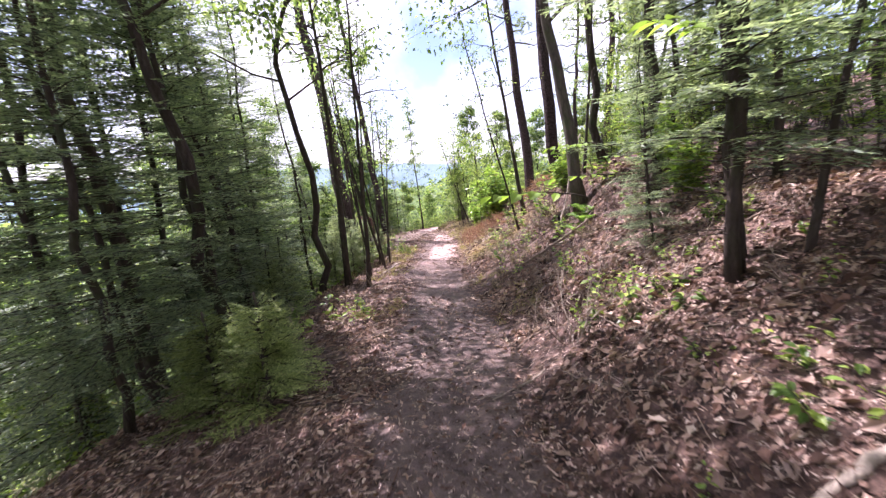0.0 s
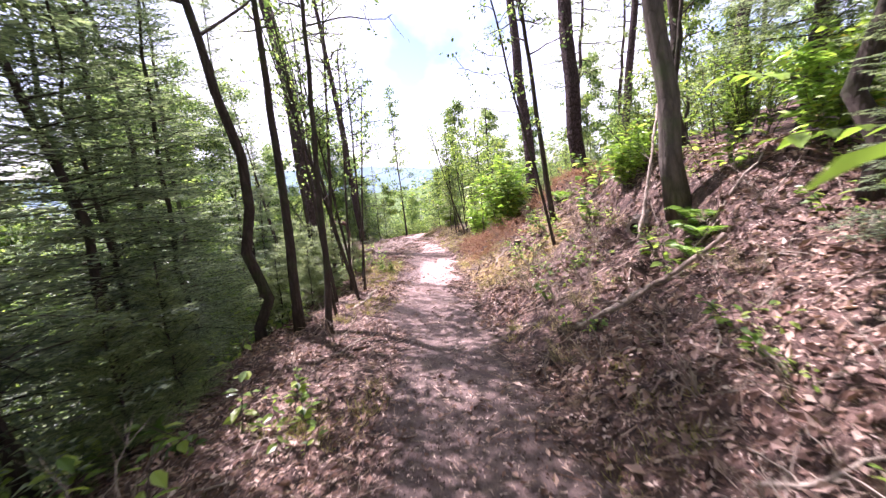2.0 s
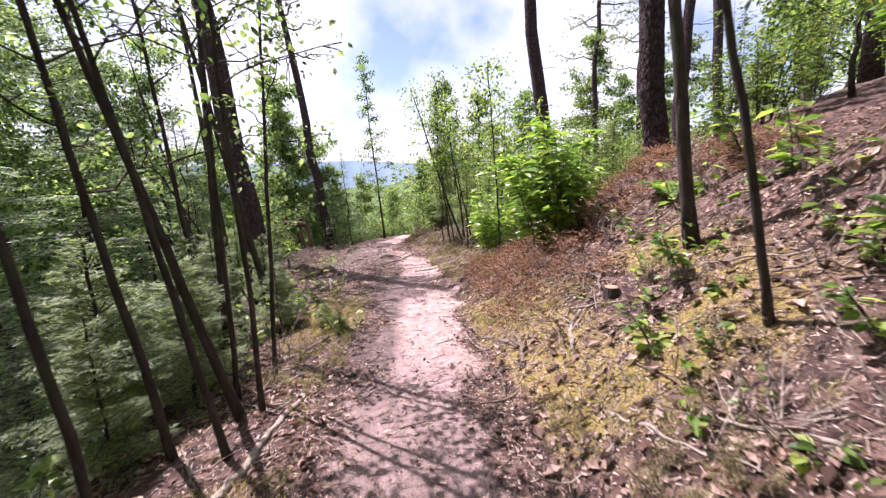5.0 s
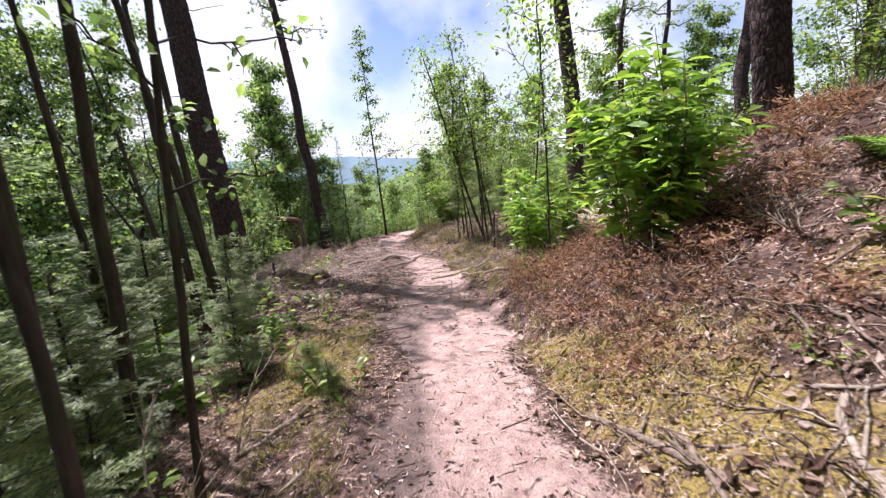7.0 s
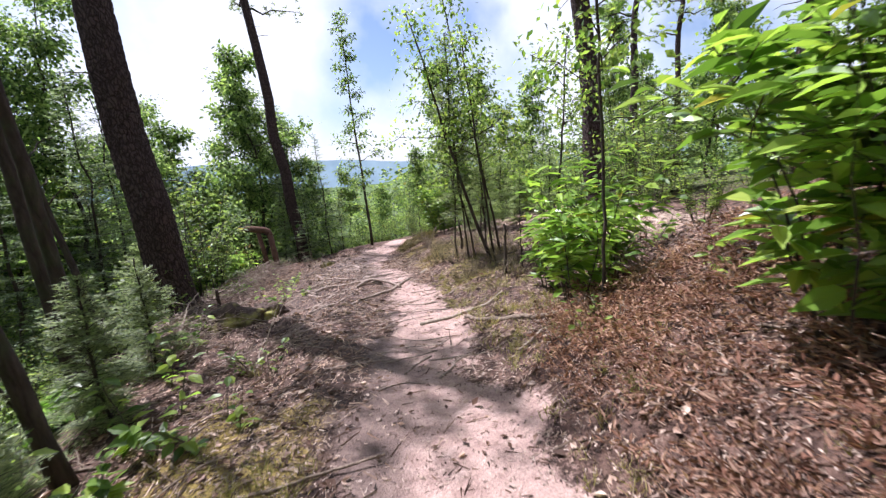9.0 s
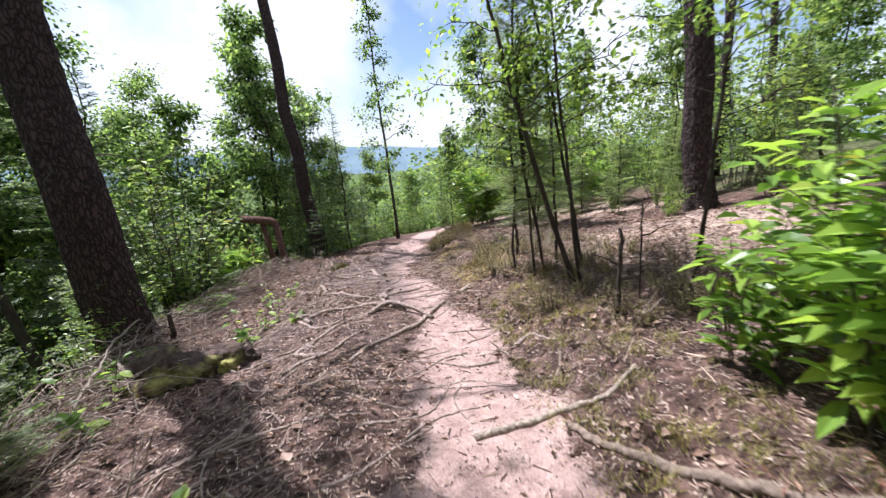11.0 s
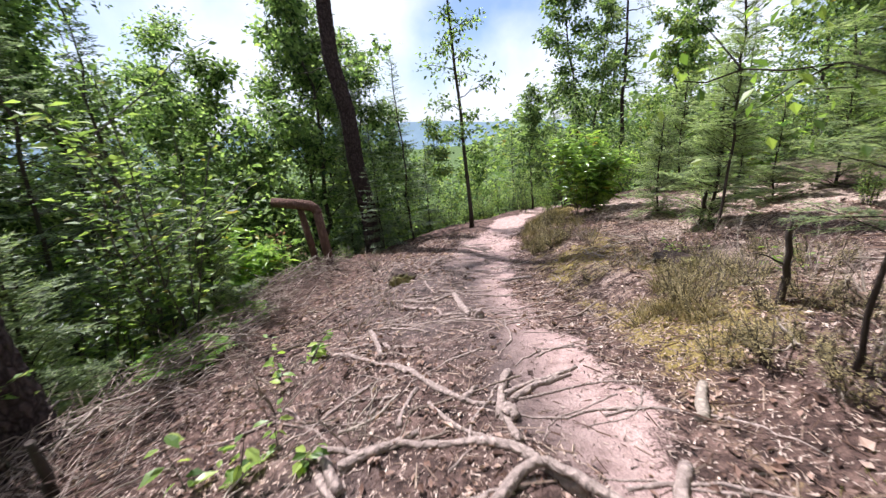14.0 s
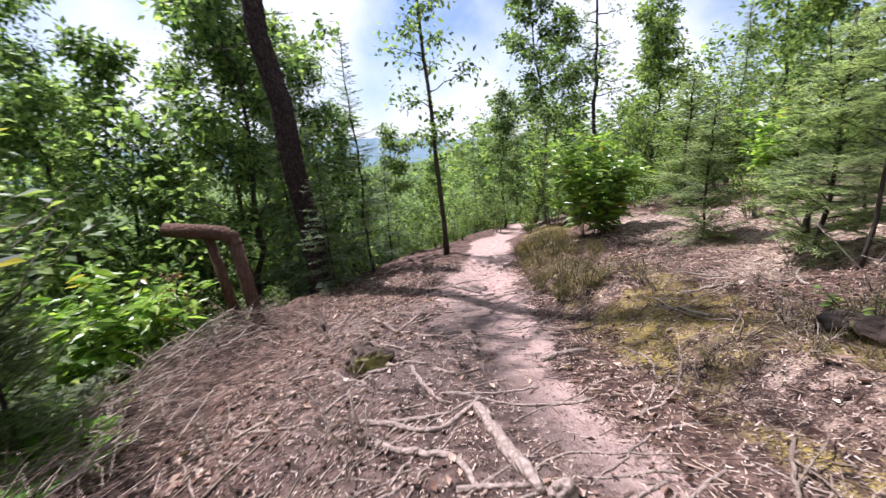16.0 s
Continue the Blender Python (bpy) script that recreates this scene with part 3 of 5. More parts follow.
def leafy_shoots(m, shoots, H, seed, label, leaf=0.17, lw=0.34, mat=M_CHESTNUT, name="chestnut_bush", gap=0.05, spreadout=0.55, template=LEAF6, per=2, stem_r=0.008, side=0.35):
    """A bush of upright shoots with long leaves all the way up."""
    r = np.random.default_rng(seed)
    t = empty_at(name, m, label, "bush")
    stems, pos, along, up, ln = [], [], [], [], []
    todo = []
    for k in range(shoots):
        a, d = r.uniform(0, 2 * math.pi), r.uniform(0.1, 1)
        h = H * r.uniform(0.55, 1.0) * (1 - 0.3 * d)
        foot = 0.12 * np.array([math.cos(a), math.sin(a), 0])
        tip = foot + np.array([spreadout * d * h * math.cos(a), spreadout * d * h * math.sin(a), h])
        todo.append((foot, tip, stem_r))
        for _ in range(int(h / side)):
            f = r.uniform(0.2, 0.85)
            c = foot * (1 - f) + tip * f
            b = r.uniform(0, 2 * math.pi)
            todo.append((c, c + r.uniform(0.2, 0.45) * h * unit(np.array([math.cos(b), math.sin(b), 0.7])), stem_r * 0.6))
    for foot, tip, sr in todo:
        P = bent_line(foot, tip, 8, 0.02, r, 0.02)
        stems.append(tube(P[[0, 3, 5, 7]], np.linspace(sr, sr * 0.3, 4), 3, False))
        L = np.linalg.norm(tip - foot)
        for s in np.arange(0.18, 1.0, gap / max(L, 0.1)):
            c = np.array([np.interp(s, np.linspace(0, 1, 8), P[:, i]) for i in range(3)])
            for _ in range(per):
                b = r.uniform(0, 2 * math.pi)
                d = np.array([math.cos(b), math.sin(b), r.uniform(-0.35, 0.45)])
                pos.append(c + 0.02 * d), along.append(d)
                up.append(np.array([0, 0, 1.0]) + r.normal(0, 0.35, 3))
                ln.append(leaf * r.uniform(0.55, 1.15) * (1.1 - 0.35 * s))
    ln = np.array(ln)
    fuzz("stem_wood", join(stems), M_GREY_BARK, t)
    fuzz("foliage", spread(template, np.array(pos), np.array(along), np.array(up), ln, ln * lw), mat, t)
    return t


def pine(m, H, r0, seed, label, clear=8.0, reach=2.6, tufts=420, plated=True, dead=8, name="pine_tree"):
    """A tall pine: plated trunk, high crown of needle tufts."""
    r = np.random.default_rng(seed)
    t = empty_at(name, m, label, "tree")
    if plated:
        V, F, line = plated_trunk(H, r0, r0 * 0.35, seed)
    else:
        line = trunk_line(H, r, 0.006, 14)
        V, F = tube(line, np.interp(line[:, 2], [0, 0.3, H], [r0 * 1.25, r0, r0 * 0.3]), 14, True, 0.04, seed)
    part("trunk", (V, F), M_PINE_BARK, t, smooth=True)
    pos, along = [], []
    n = 22
    for k in range(n):
        f = (k + r.random()) / n
        z = clear + (H - clear) * f
        b = np.array([np.interp(z, line[:, 2], line[:, 0]), np.interp(z, line[:, 2], line[:, 1]), z])
        a, L = k * 2.4 + r.uniform(-0.5, 0.5), reach * (1 - 0.6 * f) * r.uniform(0.6, 1.1)
        w = unit(np.array([math.cos(a), math.sin(a), r.uniform(-0.1, 0.35)]))
        P = bent_line(b, b + L * w, 7, -0.04, r, 0.04)
        part("branch", tube(P, np.linspace(0.045, 0.008, 7), 5, False), M_DARK_BARK, t)
        for s in r.uniform(0.3, 1, tufts // n):
            c = np.array([np.interp(s, np.linspace(0, 1, 7), P[:, i]) for i in range(3)]) + r.normal(0, 0.18, 3)
            k2 = 16
            pos.append(np.repeat(c[None], k2, 0)), along.append(unit(r.normal(0, 1, (k2, 3)) + (0, 0, 0.5)))
    for k in range(dead):
        z, a, L = r.uniform(1.6, clear), r.uniform(0, 6.28), r.uniform(0.2, 0.8)
        b = np.array([np.interp(z, line[:, 2], line[:, 0]), np.interp(z, line[:, 2], line[:, 1]), z])
        part("dead_branch", tube(bent_line(b, b + (r0 + L) * np.array([math.cos(a), math.sin(a), -0.1]), 6, 0.03, r, 0.03), np.linspace(0.014, 0.004, 6), 4), M_DARK_BARK, t)
    pos, along = np.concatenate(pos), np.concatenate(along)
    fuzz("crown", spread(NEEDLE, pos, along, np.random.default_rng(seed).normal(0, 1, along.shape), 0.16, 0.022), M_PINE_NEEDLE, t)
    return t


def fern(m, seed, fronds=9, L=0.38, mat=M_FERN, label="green fern on the slope", name="fern"):
    r = np.random.default_rng(seed)
    t = empty_at(name, m, label, "fern")
    for k in range(fronds):
        a = k * 6.28 / fronds + r.uniform(-0.3, 0.3)
        d = np.array([math.cos(a), math.sin(a), 0])
        s = np.linspace(0, 1, 16)[1:]
        P = np.outer(s * L, d) + np.outer(np.sin(s * 2.2) * L * 0.45, (0, 0, 1))
        side = np.cross(d, (0, 0, 1.0))
        pos = np.concatenate([P, P])
        al = np.concatenate([np.tile(side + 0.35 * d, (15, 1)), np.tile(-side + 0.35 * d, (15, 1))])
        ln = np.tile(L * 0.34 * np.sin(np.pi * (0.15 + 0.85 * s)) + 0.01, 2)
        fuzz("frond", spread(LEAF2, pos, al, np.tile((0, 0, 1.0), (30, 1)) + r.normal(0, 0.2, (30, 3)), ln, ln * 0.3), mat, t)
    return t


def stick(points, r0, r1, mat, label, category="stick", name="fallen_branch", seed=0, lift=0.0, forks=0, sides=7, group="", soft=2):
    """A fallen stick or root that follows the ground through the plan points given."""
    r = np.random.default_rng(seed)
    P = np.asarray(points, float)
    s = np.concatenate([[0], np.cumsum(np.linalg.norm(np.diff(P[:, :2], axis=0), axis=1))])
    n = max(6, int(s[-1] / 0.06))
    u = np.linspace(0, s[-1], n)
    x, y = np.interp(u, s, P[:, 0]), np.interp(u, s, P[:, 1])
    k = np.array([0.25, 0.5, 0.25])
    for _ in range(soft):
        x[1:-1], y[1:-1] = np.convolve(x, k, "valid"), np.convolve(y, k, "valid")
    x[1:-1] += r.normal(0, 0.006, n - 2)
    y[1:-1] += r.normal(0, 0.006, n - 2)
    rad = np.linspace(r0, r1, n) * (1 + 0.1 * r.normal(0, 1, n))
    z = ground_z(x, y) + rad * 0.35 + lift * np.sin(np.linspace(0, math.pi, n))
    if P.shape[1] > 2:
        z = z + np.interp(u, s, P[:, 2])
    pieces = [tube(np.stack([x, y, z], -1), rad, sides, True, 0.08, seed)]
    for _ in range(forks):
        i = r.integers(n // 4, n - 2)
        a, L = r.uniform(0, 6.28), r.uniform(0.15, 0.4)
        ex, ey = x[i] + L * math.cos(a), y[i] + L * math.sin(a)
        e = np.array([ex, ey, max(float(ground_z(ex, ey)) + 0.01, z[i] + r.uniform(-0.02, 0.12))])
        pieces.append(tube(bent_line((x[i], y[i], z[i]), e, 6, 0.02, r, 0.04), np.linspace(rad[i] * 0.6, 0.003, 6), 5))
    c = np.array([x[0], y[0], z[0]])
    ob = thing(name, (pieces[0][0] - c, pieces[0][1]), mat, tuple(c), label, category, group, "", True)
    for V, F in pieces[1:]:
        part("twig", (V - c, F), mat, ob, smooth=True)
    return ob

# ---- trees ----
# tall pines along the edge of the slope and on the hill
pine(leaning(-4.5, 19.3, -0.1), 15, 0.325, 11, "tall pine with thick plated reddish-brown bark at the path's edge", clear=8.5)
pine(leaning(-4.15, 27.4, -0.10), 16, 0.21, 12, "tall straight pine with dark brown bark beside the bent log", clear=9)
pine(leaning(4.6, 21.6, -0.10), 16, 0.25, 13, "tall pine with cracked brown bark on the sunny rise", clear=8)
pine(leaning(4.0, 14.5, -0.06), 16, 0.20, 14, "dark pine trunk with a flared foot on the hillside", clear=8)
far_pine = pine(leaning(7.5, 19.0, 0.02), 15, 0.17, 15, "slender pine further up the hillside", plated=False, clear=7, tufts=520)
for i, (x, y, s, ln) in enumerate([(9.5, 16, 1.0, .03), (11, 22, 1.1, -.04), (8.5, 27, .9, .02), (13, 13, 1.1, .0), (7.5, 11.5, .9, .05), (10.5, 9, 1.0, -.03), (14, 18, 1.05, .02), (12.5, 30, .9, 0), (4.8, 37, .62, .0), (17, 25, 1, 0), (9, 5, 1, .03), (16, 8, 1.1, -.02)]):
    copy_thing(far_pine, leaning(x, y, ln, i * 67, s))

# dark slender spruces of the first stretch
spruce = conifer(leaning(-3.4, 5.9, -0.08), 9.5, 0.06, 0.9, 1.5, 21, "slender dark spruce with feathery drooping boughs", bare=10)
spruce_b = conifer(leaning(-3.9, 7.8, -0.14), 10.5, 0.06, 1.4, 1.7, 22, "slender dark spruce with feathery drooping boughs", bare=12)
spruce_c = conifer(leaning(-4.6, 4.6, -0.05), 8.0, 0.05, 0.4, 1.7, 23, "bushy dark spruce with low feathery boughs", bare=6)
kinds = (spruce, spruce_b, spruce_c)
for i, (k, x, y, ln, s) in enumerate([
        (0, -3.13, 3.5, .0, .72), (1, -3.25, 4.1, -.08, .66), (1, -4.4, 7.0, -.08, 1.0), 
        (1, -5.6, 5.6, -.05, 1.1), (2, -4.6, 8.9, -.04, .9), (0, -4.9, 9.2, -.08, 1.0), (1, -4.9, 11.3, -.05, .95),
        (0, -4.7, 13.8, -.06, .9), 
        (2, -5.2, 1.2, .0, 1.1), (1, -6.6, 8.4, -.04, 1.2), (2, -5.0, 6.6, -.03, 1.3), (2, -5.6, 10.4, -.03, 1.3), (1, -6.0, 11.6, -.05, 1.2), (0, -6.6, 14.2, -.03, 1.25), (2, -6.3, 23.2, 0, .42), (2, -8.2, 23.0, 0, 1.0), (2, -9.2, 25.4, 0, 1.1), (0, -8.0, 20.2, 0, .8), (2, -5.6, 22.0, 0, .3),
        (2, -10, 17, 0, 1.0), (0, -4.2, -1.5, 0, 1), (1, -2.9, -2.5, 0, 1), (2, 3.4, -2.6, 0, 1), (1, 5.2, 1.0, .0, 1.0),
        (1, 6.6, 4.0, 0, 1), (0, -3.2, 27.9, -.05, .5), (2, -4.55, 28.0, -.05, .6), (2, -3.75, 26.9, -.03, .38), (1, -5.1, 28.9, -.03, .55), (2, -3.1, 30.2, 0, .45), (0, -9.4, 21, 0, .7), (1, -11, 27, 0, .8),
        (0, 0.4, 42, 0, .7), (2, -4, 44, 0, .8), (1, 3.4, 46, 0, .8), (0, 6.5, 31, 0, .5), (1, 2.3, 3.2, -.04, .78), (2, 2.35, 4.7, -.1, .32), (2, 2.75, 5.6, -.1, .3), (0, 3.2, 2.2, -.05, .9), (0, 3.7, 5.4, -.1, .9), (1, 4.6, 8.6, 0, .9), (0, 5.6, 10.8, 0, .8)]):
    copy_thing(kinds[k], leaning(x, y, ln, i * 83, s))

# soft light-green conifer saplings
fir = conifer(leaning(2.05, 23.6, 0), 2.3, .022, .15, .95, 25, "young conifer with soft light-green needles", M_PINE_NEEDLE, per=6, step=.16, gap=.07, needle=.06, nwidth=.013, ngap=.02, name="conifer_sapling", rise=(-.25, .9))
for i, (x, y, s) in enumerate([(-2.6, 12.0, .6), (-2.35, 11.2, .65), (-2.2, 13.2, .45), (-2.9, 11.0, .85), (-2.45, 10.3, .5), (-2.75, 9.6, .5), (-3.1, 13.0, .8), (-3.4, 14.1, .9), (-2.95, 15.0, .6), (-3.0, 7.2, .7), (-2.8, 6.2, .6), (3.4, 24.5, .7), (1.9, 25.2, .8), (5.5, 23.5, .9), (3.6, 25.8, .8), (4.4, 24.6, .9), (6.6, 26, 1.0), (-5.0, 22.3, .8), (-5.6, 20.4, 1.1), (-3.7, 12.4, .9), (-3.3, 16.3, .6), (3.9, 29, 1.3), (7.5, 23, 1.4)]):
    copy_thing(fir, leaning(x, y, 0, i * 77, s))
larch = conifer(leaning(.9, 18.9, -.1), 3.9, .018, 1.1, .62, 27, "young soft-needled conifer with a bare lower stem", M_PINE_NEEDLE, per=5, step=.14, gap=.05, needle=.05, nwidth=.006, ngap=.014, name="conifer_sapling", rise=(-.3, .9))
copy_thing(larch, leaning(.62, 19.35, -.06, 130, .8))
copy_thing(larch, leaning(1.75, 22.9, .0, 210, .95))
young_fir = conifer(leaning(-1.72, 3.4, .02), 1.15, .018, .05, .62, 26, "small bushy fir with yellow-green needles at the path's edge", M_YOUNG_NEEDLE, per=8, step=.11, gap=.04, needle=.028, nwidth=.009, ngap=.013, name="fir_sapling", rise=(-.15, .6))
for i, (x, y, s) in enumerate([(-1.95, 4.2, .8), (-2.3, 3.6, .95), (-2.4, 4.7, .7), (-1.5, 12.9, .3), (-1.25, 12.4, .28)]):
    copy_thing(young_fir, leaning(x, y, 0, i * 77, s))

# bare dark stems close to the path
def stem(x, y, lean, r0, H, seed, crook=0.0, label="thin dark young trunk with bare twigs", bark=M_DARK_BARK, nod=0.0, twigs=14, leaves=160, mat=M_OAK, start=.4):
    return broadleaf(leaning(x, y, lean, 0, 1, 0.06, nod), H, r0, H * start, 0.9, seed, label, mat, bark, limbs=twigs, leaves=leaves, leaf=0.06, clump=0.07, name="young_tree", crook=crook, twigs=3, template=LEAF6, wob=.0013)


for i, a in enumerate([(-2.3, 9.0, -.02, .075, 7.5, .04), (-1.75, 8.5, .03, .046, 6.5, .03), (-1.84, 9.4, -.10, .024, 4.5, .0), (-1.7, 10.6, -.25, .036, 5, .05),
                       (-1.9, 11.0, .04, .024, 4.5, .0), (-1.57, 10.65, 0, .022, 4, .04), (-1.6, 10.1, -.15, .024, 4, .03), (-2.5, 12.2, .06, .045, 7, .0),
                       (-3.1, 13.1, -.06, .036, 6, .05), (-3.9, 16.0, -.05, .07, 8, .0), (-2.6, 14.1, -.16, .055, 6.5, .04), (-3.4, 15.5, -.04, .065, 8, .0), (-3.0, 14.6, -.5, .018, 3, .0),
                       (2.2, 3.1, -.05, .05, 7, .05), (2.42, 3.35, -.12, .042, 7, .0), (3.9, 4.9, -.07, .045, 6, .0), (2.63, 2.95, .15, .03, 3.5, -.15), (1.71, 9.7, -.25, .025, 4.5, .0),
                       (2.08, 10.9, -.15, .055, 7, .05), (2.9, 8.7, .05, .035, 4, .06), (-1.75, 11.5, .08, .022, 4, .0), (-2.0, 10.2, -.12, .028, 4.5, .03)]):
    stem(*a[:5], 100 + i, a[5], leaves=500 if i > 12 else 220, start=.4 if i > 12 else .6)
broadleaf(leaning(2.55, 7.75, -.14), 11, .12, 3.2, 3.4, 31, "grey-brown trunk leaning over the littered bank", M_OAK, M_GREY_BARK, limbs=20, leaves=5000, leaf=.11, crook=.0, clump=.3, wob=.004, name="beech_tree")

# oaks added so their unseen high crowns shade the path and right bank
tall = broadleaf(leaning(-3.5, 5.7, -.03), 12, .09, 4.6, 3.6, 32, "tall slender oak with a high leafy crown, added to cast shade", M_OAK, M_DARK_BARK, limbs=22, leaves=7000, leaf=.13, clump=.22)
for i, (x, y, s) in enumerate([(-3.0, 9.3, .95), (3.1, 6.2, .95), (3.6, 9.4, 1.0), (-3.5, 4.6, .95), (-2.9, .3, .9), (-2.6, -1.2, .9)]):
    copy_thing(tall, leaning(x, y, -.03, i * 97, s))

stem(-6.0, 19.7, -.18, .075, 8, 140)
red = broadleaf(leaning(-5.95, 25.9, .0), 1.9, .014, .5, .6, 141, "sapling with withered red-brown leaves beside the log rail", M_BRACKEN, M_DARK_BARK, limbs=8, leaves=70, leaf=.07, clump=.06, name="withered_sapling", template=LEAF6)
copy_thing(red, leaning(-5.2, 24.6, .05, 80, .7))

# slender oaks ahead and in the valley
oak = broadleaf(leaning(-6.2, 30, -.05), 11, .09, 2.0, 3.0, 41, "slender oak with small dark-green leaves", leaves=7000, leaf=.19, clump=.18, limbs=24)
oak_b = broadleaf(leaning(-12.0, 31.4, .0), 9, .08, .8, 3.2, 42, "bushy oak with sunlit green leaves on the slope", M_OAK, leaves=7000, leaf=.19, clump=.19, limbs=24)
oak_c = broadleaf(leaning(-10, 34, .0), 9, .08, .6, 3.3, 43, "young oak with light green leaves", M_SHRUB, leaves=7000, leaf=.19, clump=.2, limbs=22)
broadleaf(leaning(-1.65, 28.4, -.05), 8.6, .055, 1.9, .8, 44, "very slender oak with sparse tufts of leaves", leaves=2300, leaf=.12, clump=.12, limbs=24, lw=.6, wob=.002)
near_oak = broadleaf(leaning(-11.6, 23.0, .0), 11, .09, 1.0, 3.3, 45, "dense oak with small dark-green leaves", leaves=19000, leaf=.12, clump=.22, limbs=28, twigs=9)
for i, (x, y, s) in enumerate([(-10.4, 25.9, 1.15), (-6.9, 31.0, 1.0), (-13.5, 21.5, 1.4), (-13.0, 25.6, 1.35), (-9.6, 28.2, .9), (-9.2, 17.5, .9), (-5.8, 33, .9), (-9.0, 30.5, .75)]):
    copy_thing(near_oak, leaning(x, y, .0, i * 77, s))
trees = (oak, oak_b, oak_c)
spots = [(0, -10, 30.6, 1.0), (2, -8, 35.5, .9), (1, -11.5, 37, 1.1), (0, -15, 29.5, 1.2), (1, -7.4, 39, .9), (2, -13.2, 26, 1.0), (0, -16.5, 24, 1.2), (0, -7.2, 33, 1), (1, -4.8, 33.5, .8), (2, -12.5, 28, 1), (1, -13.5, 23, 1.1), (0, -11, 19.5, 1.0), (0, -14, 33, 1.2), (1, -9, 39, 1.1),
         (2, -3.4, 35.5, .7), (1, .6, 34, .5), (0, 2.6, 37.8, .95), (1, 8.8, 40.3, 1.05), (2, 5.2, 33, .6), (0, 6.5, 46, 1.1), (1, -2, 46, .9), (2, 11.5, 34, .8), (0, 13.5, 38, 1.1),
         (1, -18, 28, 1.2), (2, -17, 20, 1.2), (0, -15, 14, 1.2), (1, -6.5, 47, 1.1), (0, -20, 38, 1.3), (2, 16, 32, .9), (1, 18, 42, 1.1), (0, 22, 28, 1.2), (2, 2, 52, 1), 
         (1, -12, 9, 1.2), (2, -13, 4, 1.2), (1, 7.8, 7.6, .8), (2, 6.2, 13.4, .5), (0, 0.5, -7, 1.1), (1, 4, -7, 1),
         (1, -6.6, 36.5, .7), (1, 10.6, 25.5, .6), (2, 13, 21, .7)]
for i, (k, x, y, s) in enumerate(spots):
    copy_thing(trees[k], leaning(x, y, 0.03 * math.sin(i * 2.3), i * 71, s))

# leafy undergrowth down the slope and ahead
shrub = leafy_shoots(leaning(-5.6, 26.0, 0, 0, 1), 16, 1.5, 51, "leafy green bush on the slope", leaf=.08, lw=.5, mat=M_LIGHT_LEAF, name="leafy_bush", gap=.042, template=LEAF2)
shrub_b = leafy_shoots(leaning(-3.3, 31.0), 14, 2.0, 52, "tall leafy bush in the undergrowth", leaf=.085, lw=.5, mat=M_SHRUB, name="leafy_bush", gap=.045, template=LEAF2, spreadout=.4)
r5 = np.random.default_rng(5)
bushes = []
for i in range(158):
    if i < 52:
        x, y = r5.uniform(-14, -4.6), r5.uniform(15, 36)
    elif i < 98:
        x, y = r5.uniform(-9, 12), r5.uniform(29.5, 48)
    elif i < 112:
        x, y = r5.uniform(4.5, 14), r5.uniform(17, 32)
    elif i < 128:
        x, y = r5.uniform(-13, -4.6), r5.uniform(-1, 15)
    else:
        x, y = r5.uniform(4.0, 11), r5.uniform(2, 17)
    u = x - float(path_x(y))
    if abs(u) < 1.6 or (y < 29 and u > edge_u(y) - .7 and u < 4):
        continue
    if -10 < x < -5 and 23 < y < 29.5:
        continue
    bushes.append((x, y))
for i, (x, y) in enumerate(bushes):
    copy_thing(shrub if i % 2 else shrub_b, leaning(x, y, 0, i * 57, r5.uniform(.9, 1.5) * (1 if y < 20 else 1.45)))
for i, (x, y, s) in enumerate([(-1.8, 29.6, .6), (-2.4, 30.6, .8), (.7, 30.5, .7), (1.6, 29.4, .8), (-1.2, 31.5, .7), (.1, 32.5, .9), (-2.6, 32.5, 1.0), (1.2, 33, 1), (-.6, 34, 1.1), (2.4, 31.5, 1.0), (3.6, 30, .9), (-4.6, 29.8, 1.0), (-5.4, 31.5, 1.2), (-3.6, 28.2, .6), (-4.8, 26.4, .6), (-5.5, 24.7, .55), (-5.9, 25.3, .75), (-6.5, 25.0, .7), (-5.2, 27.2, .7), (-6.9, 26.2, .9), (-5.9, 23.4, .5), (3.6, 23.0, .5), (4.4, 22.6, .6), (5.0, 24.0, .7), (3.9, 21.4, .5), (5.4, 21.0, .7), (4.8, 19.6, .7), (5.6, 18.0, .7), (3.2, 26.0, .7)]):
    copy_thing(shrub_b if i % 2 else shrub, leaning(x, y, 0, i * 41, s))

# the woods that fill the valley and the far slopes
def woods(n, seed, mat, label, r_in, r_out, size, per=130, keep=lambda x, y: True):
    r = np.random.default_rng(seed)
    pos, along, ln = [], [], []
    while len(pos) < n:
        a, d = r.uniform(0, 2 * math.pi), r_in + (r_out - r_in) * r.random() ** 1.6
        x, y = d * math.sin(a), 15 + d * math.cos(a)
        if not keep(x, y):
            continue
        H, w = r.uniform(6, 12), r.uniform(1.6, 3)
        t = r.random(per)
        ph = r.uniform(0, 2 * math.pi, per)
        rad = w * np.sin(np.pi * (0.12 + 0.83 * t)) ** 0.7 * r.uniform(0.55, 1.1, per)
        p = np.stack([x + rad * np.cos(ph), y + rad * np.sin(ph), float(ground_z(x, y)) + 0.3 + H * t], -1)
        pos.append(p)
        along.append(np.stack([np.cos(ph), np.sin(ph), r.uniform(-.6, .3, per)], -1))
        ln.append(size * r.uniform(.6, 1.3, per) * (.6 + min(d, 170) / 90))
    pos, along, ln = np.concatenate(pos), np.concatenate(along), np.concatenate(ln)
    up = np.array([0, 0, 1.0]) + r.normal(0, .6, along.shape)
    return thing("far_woods", spread(LEAF2, pos, along, up, ln, ln * .7), mat, (0, 0, 0), label, "woods", "", "stuff")


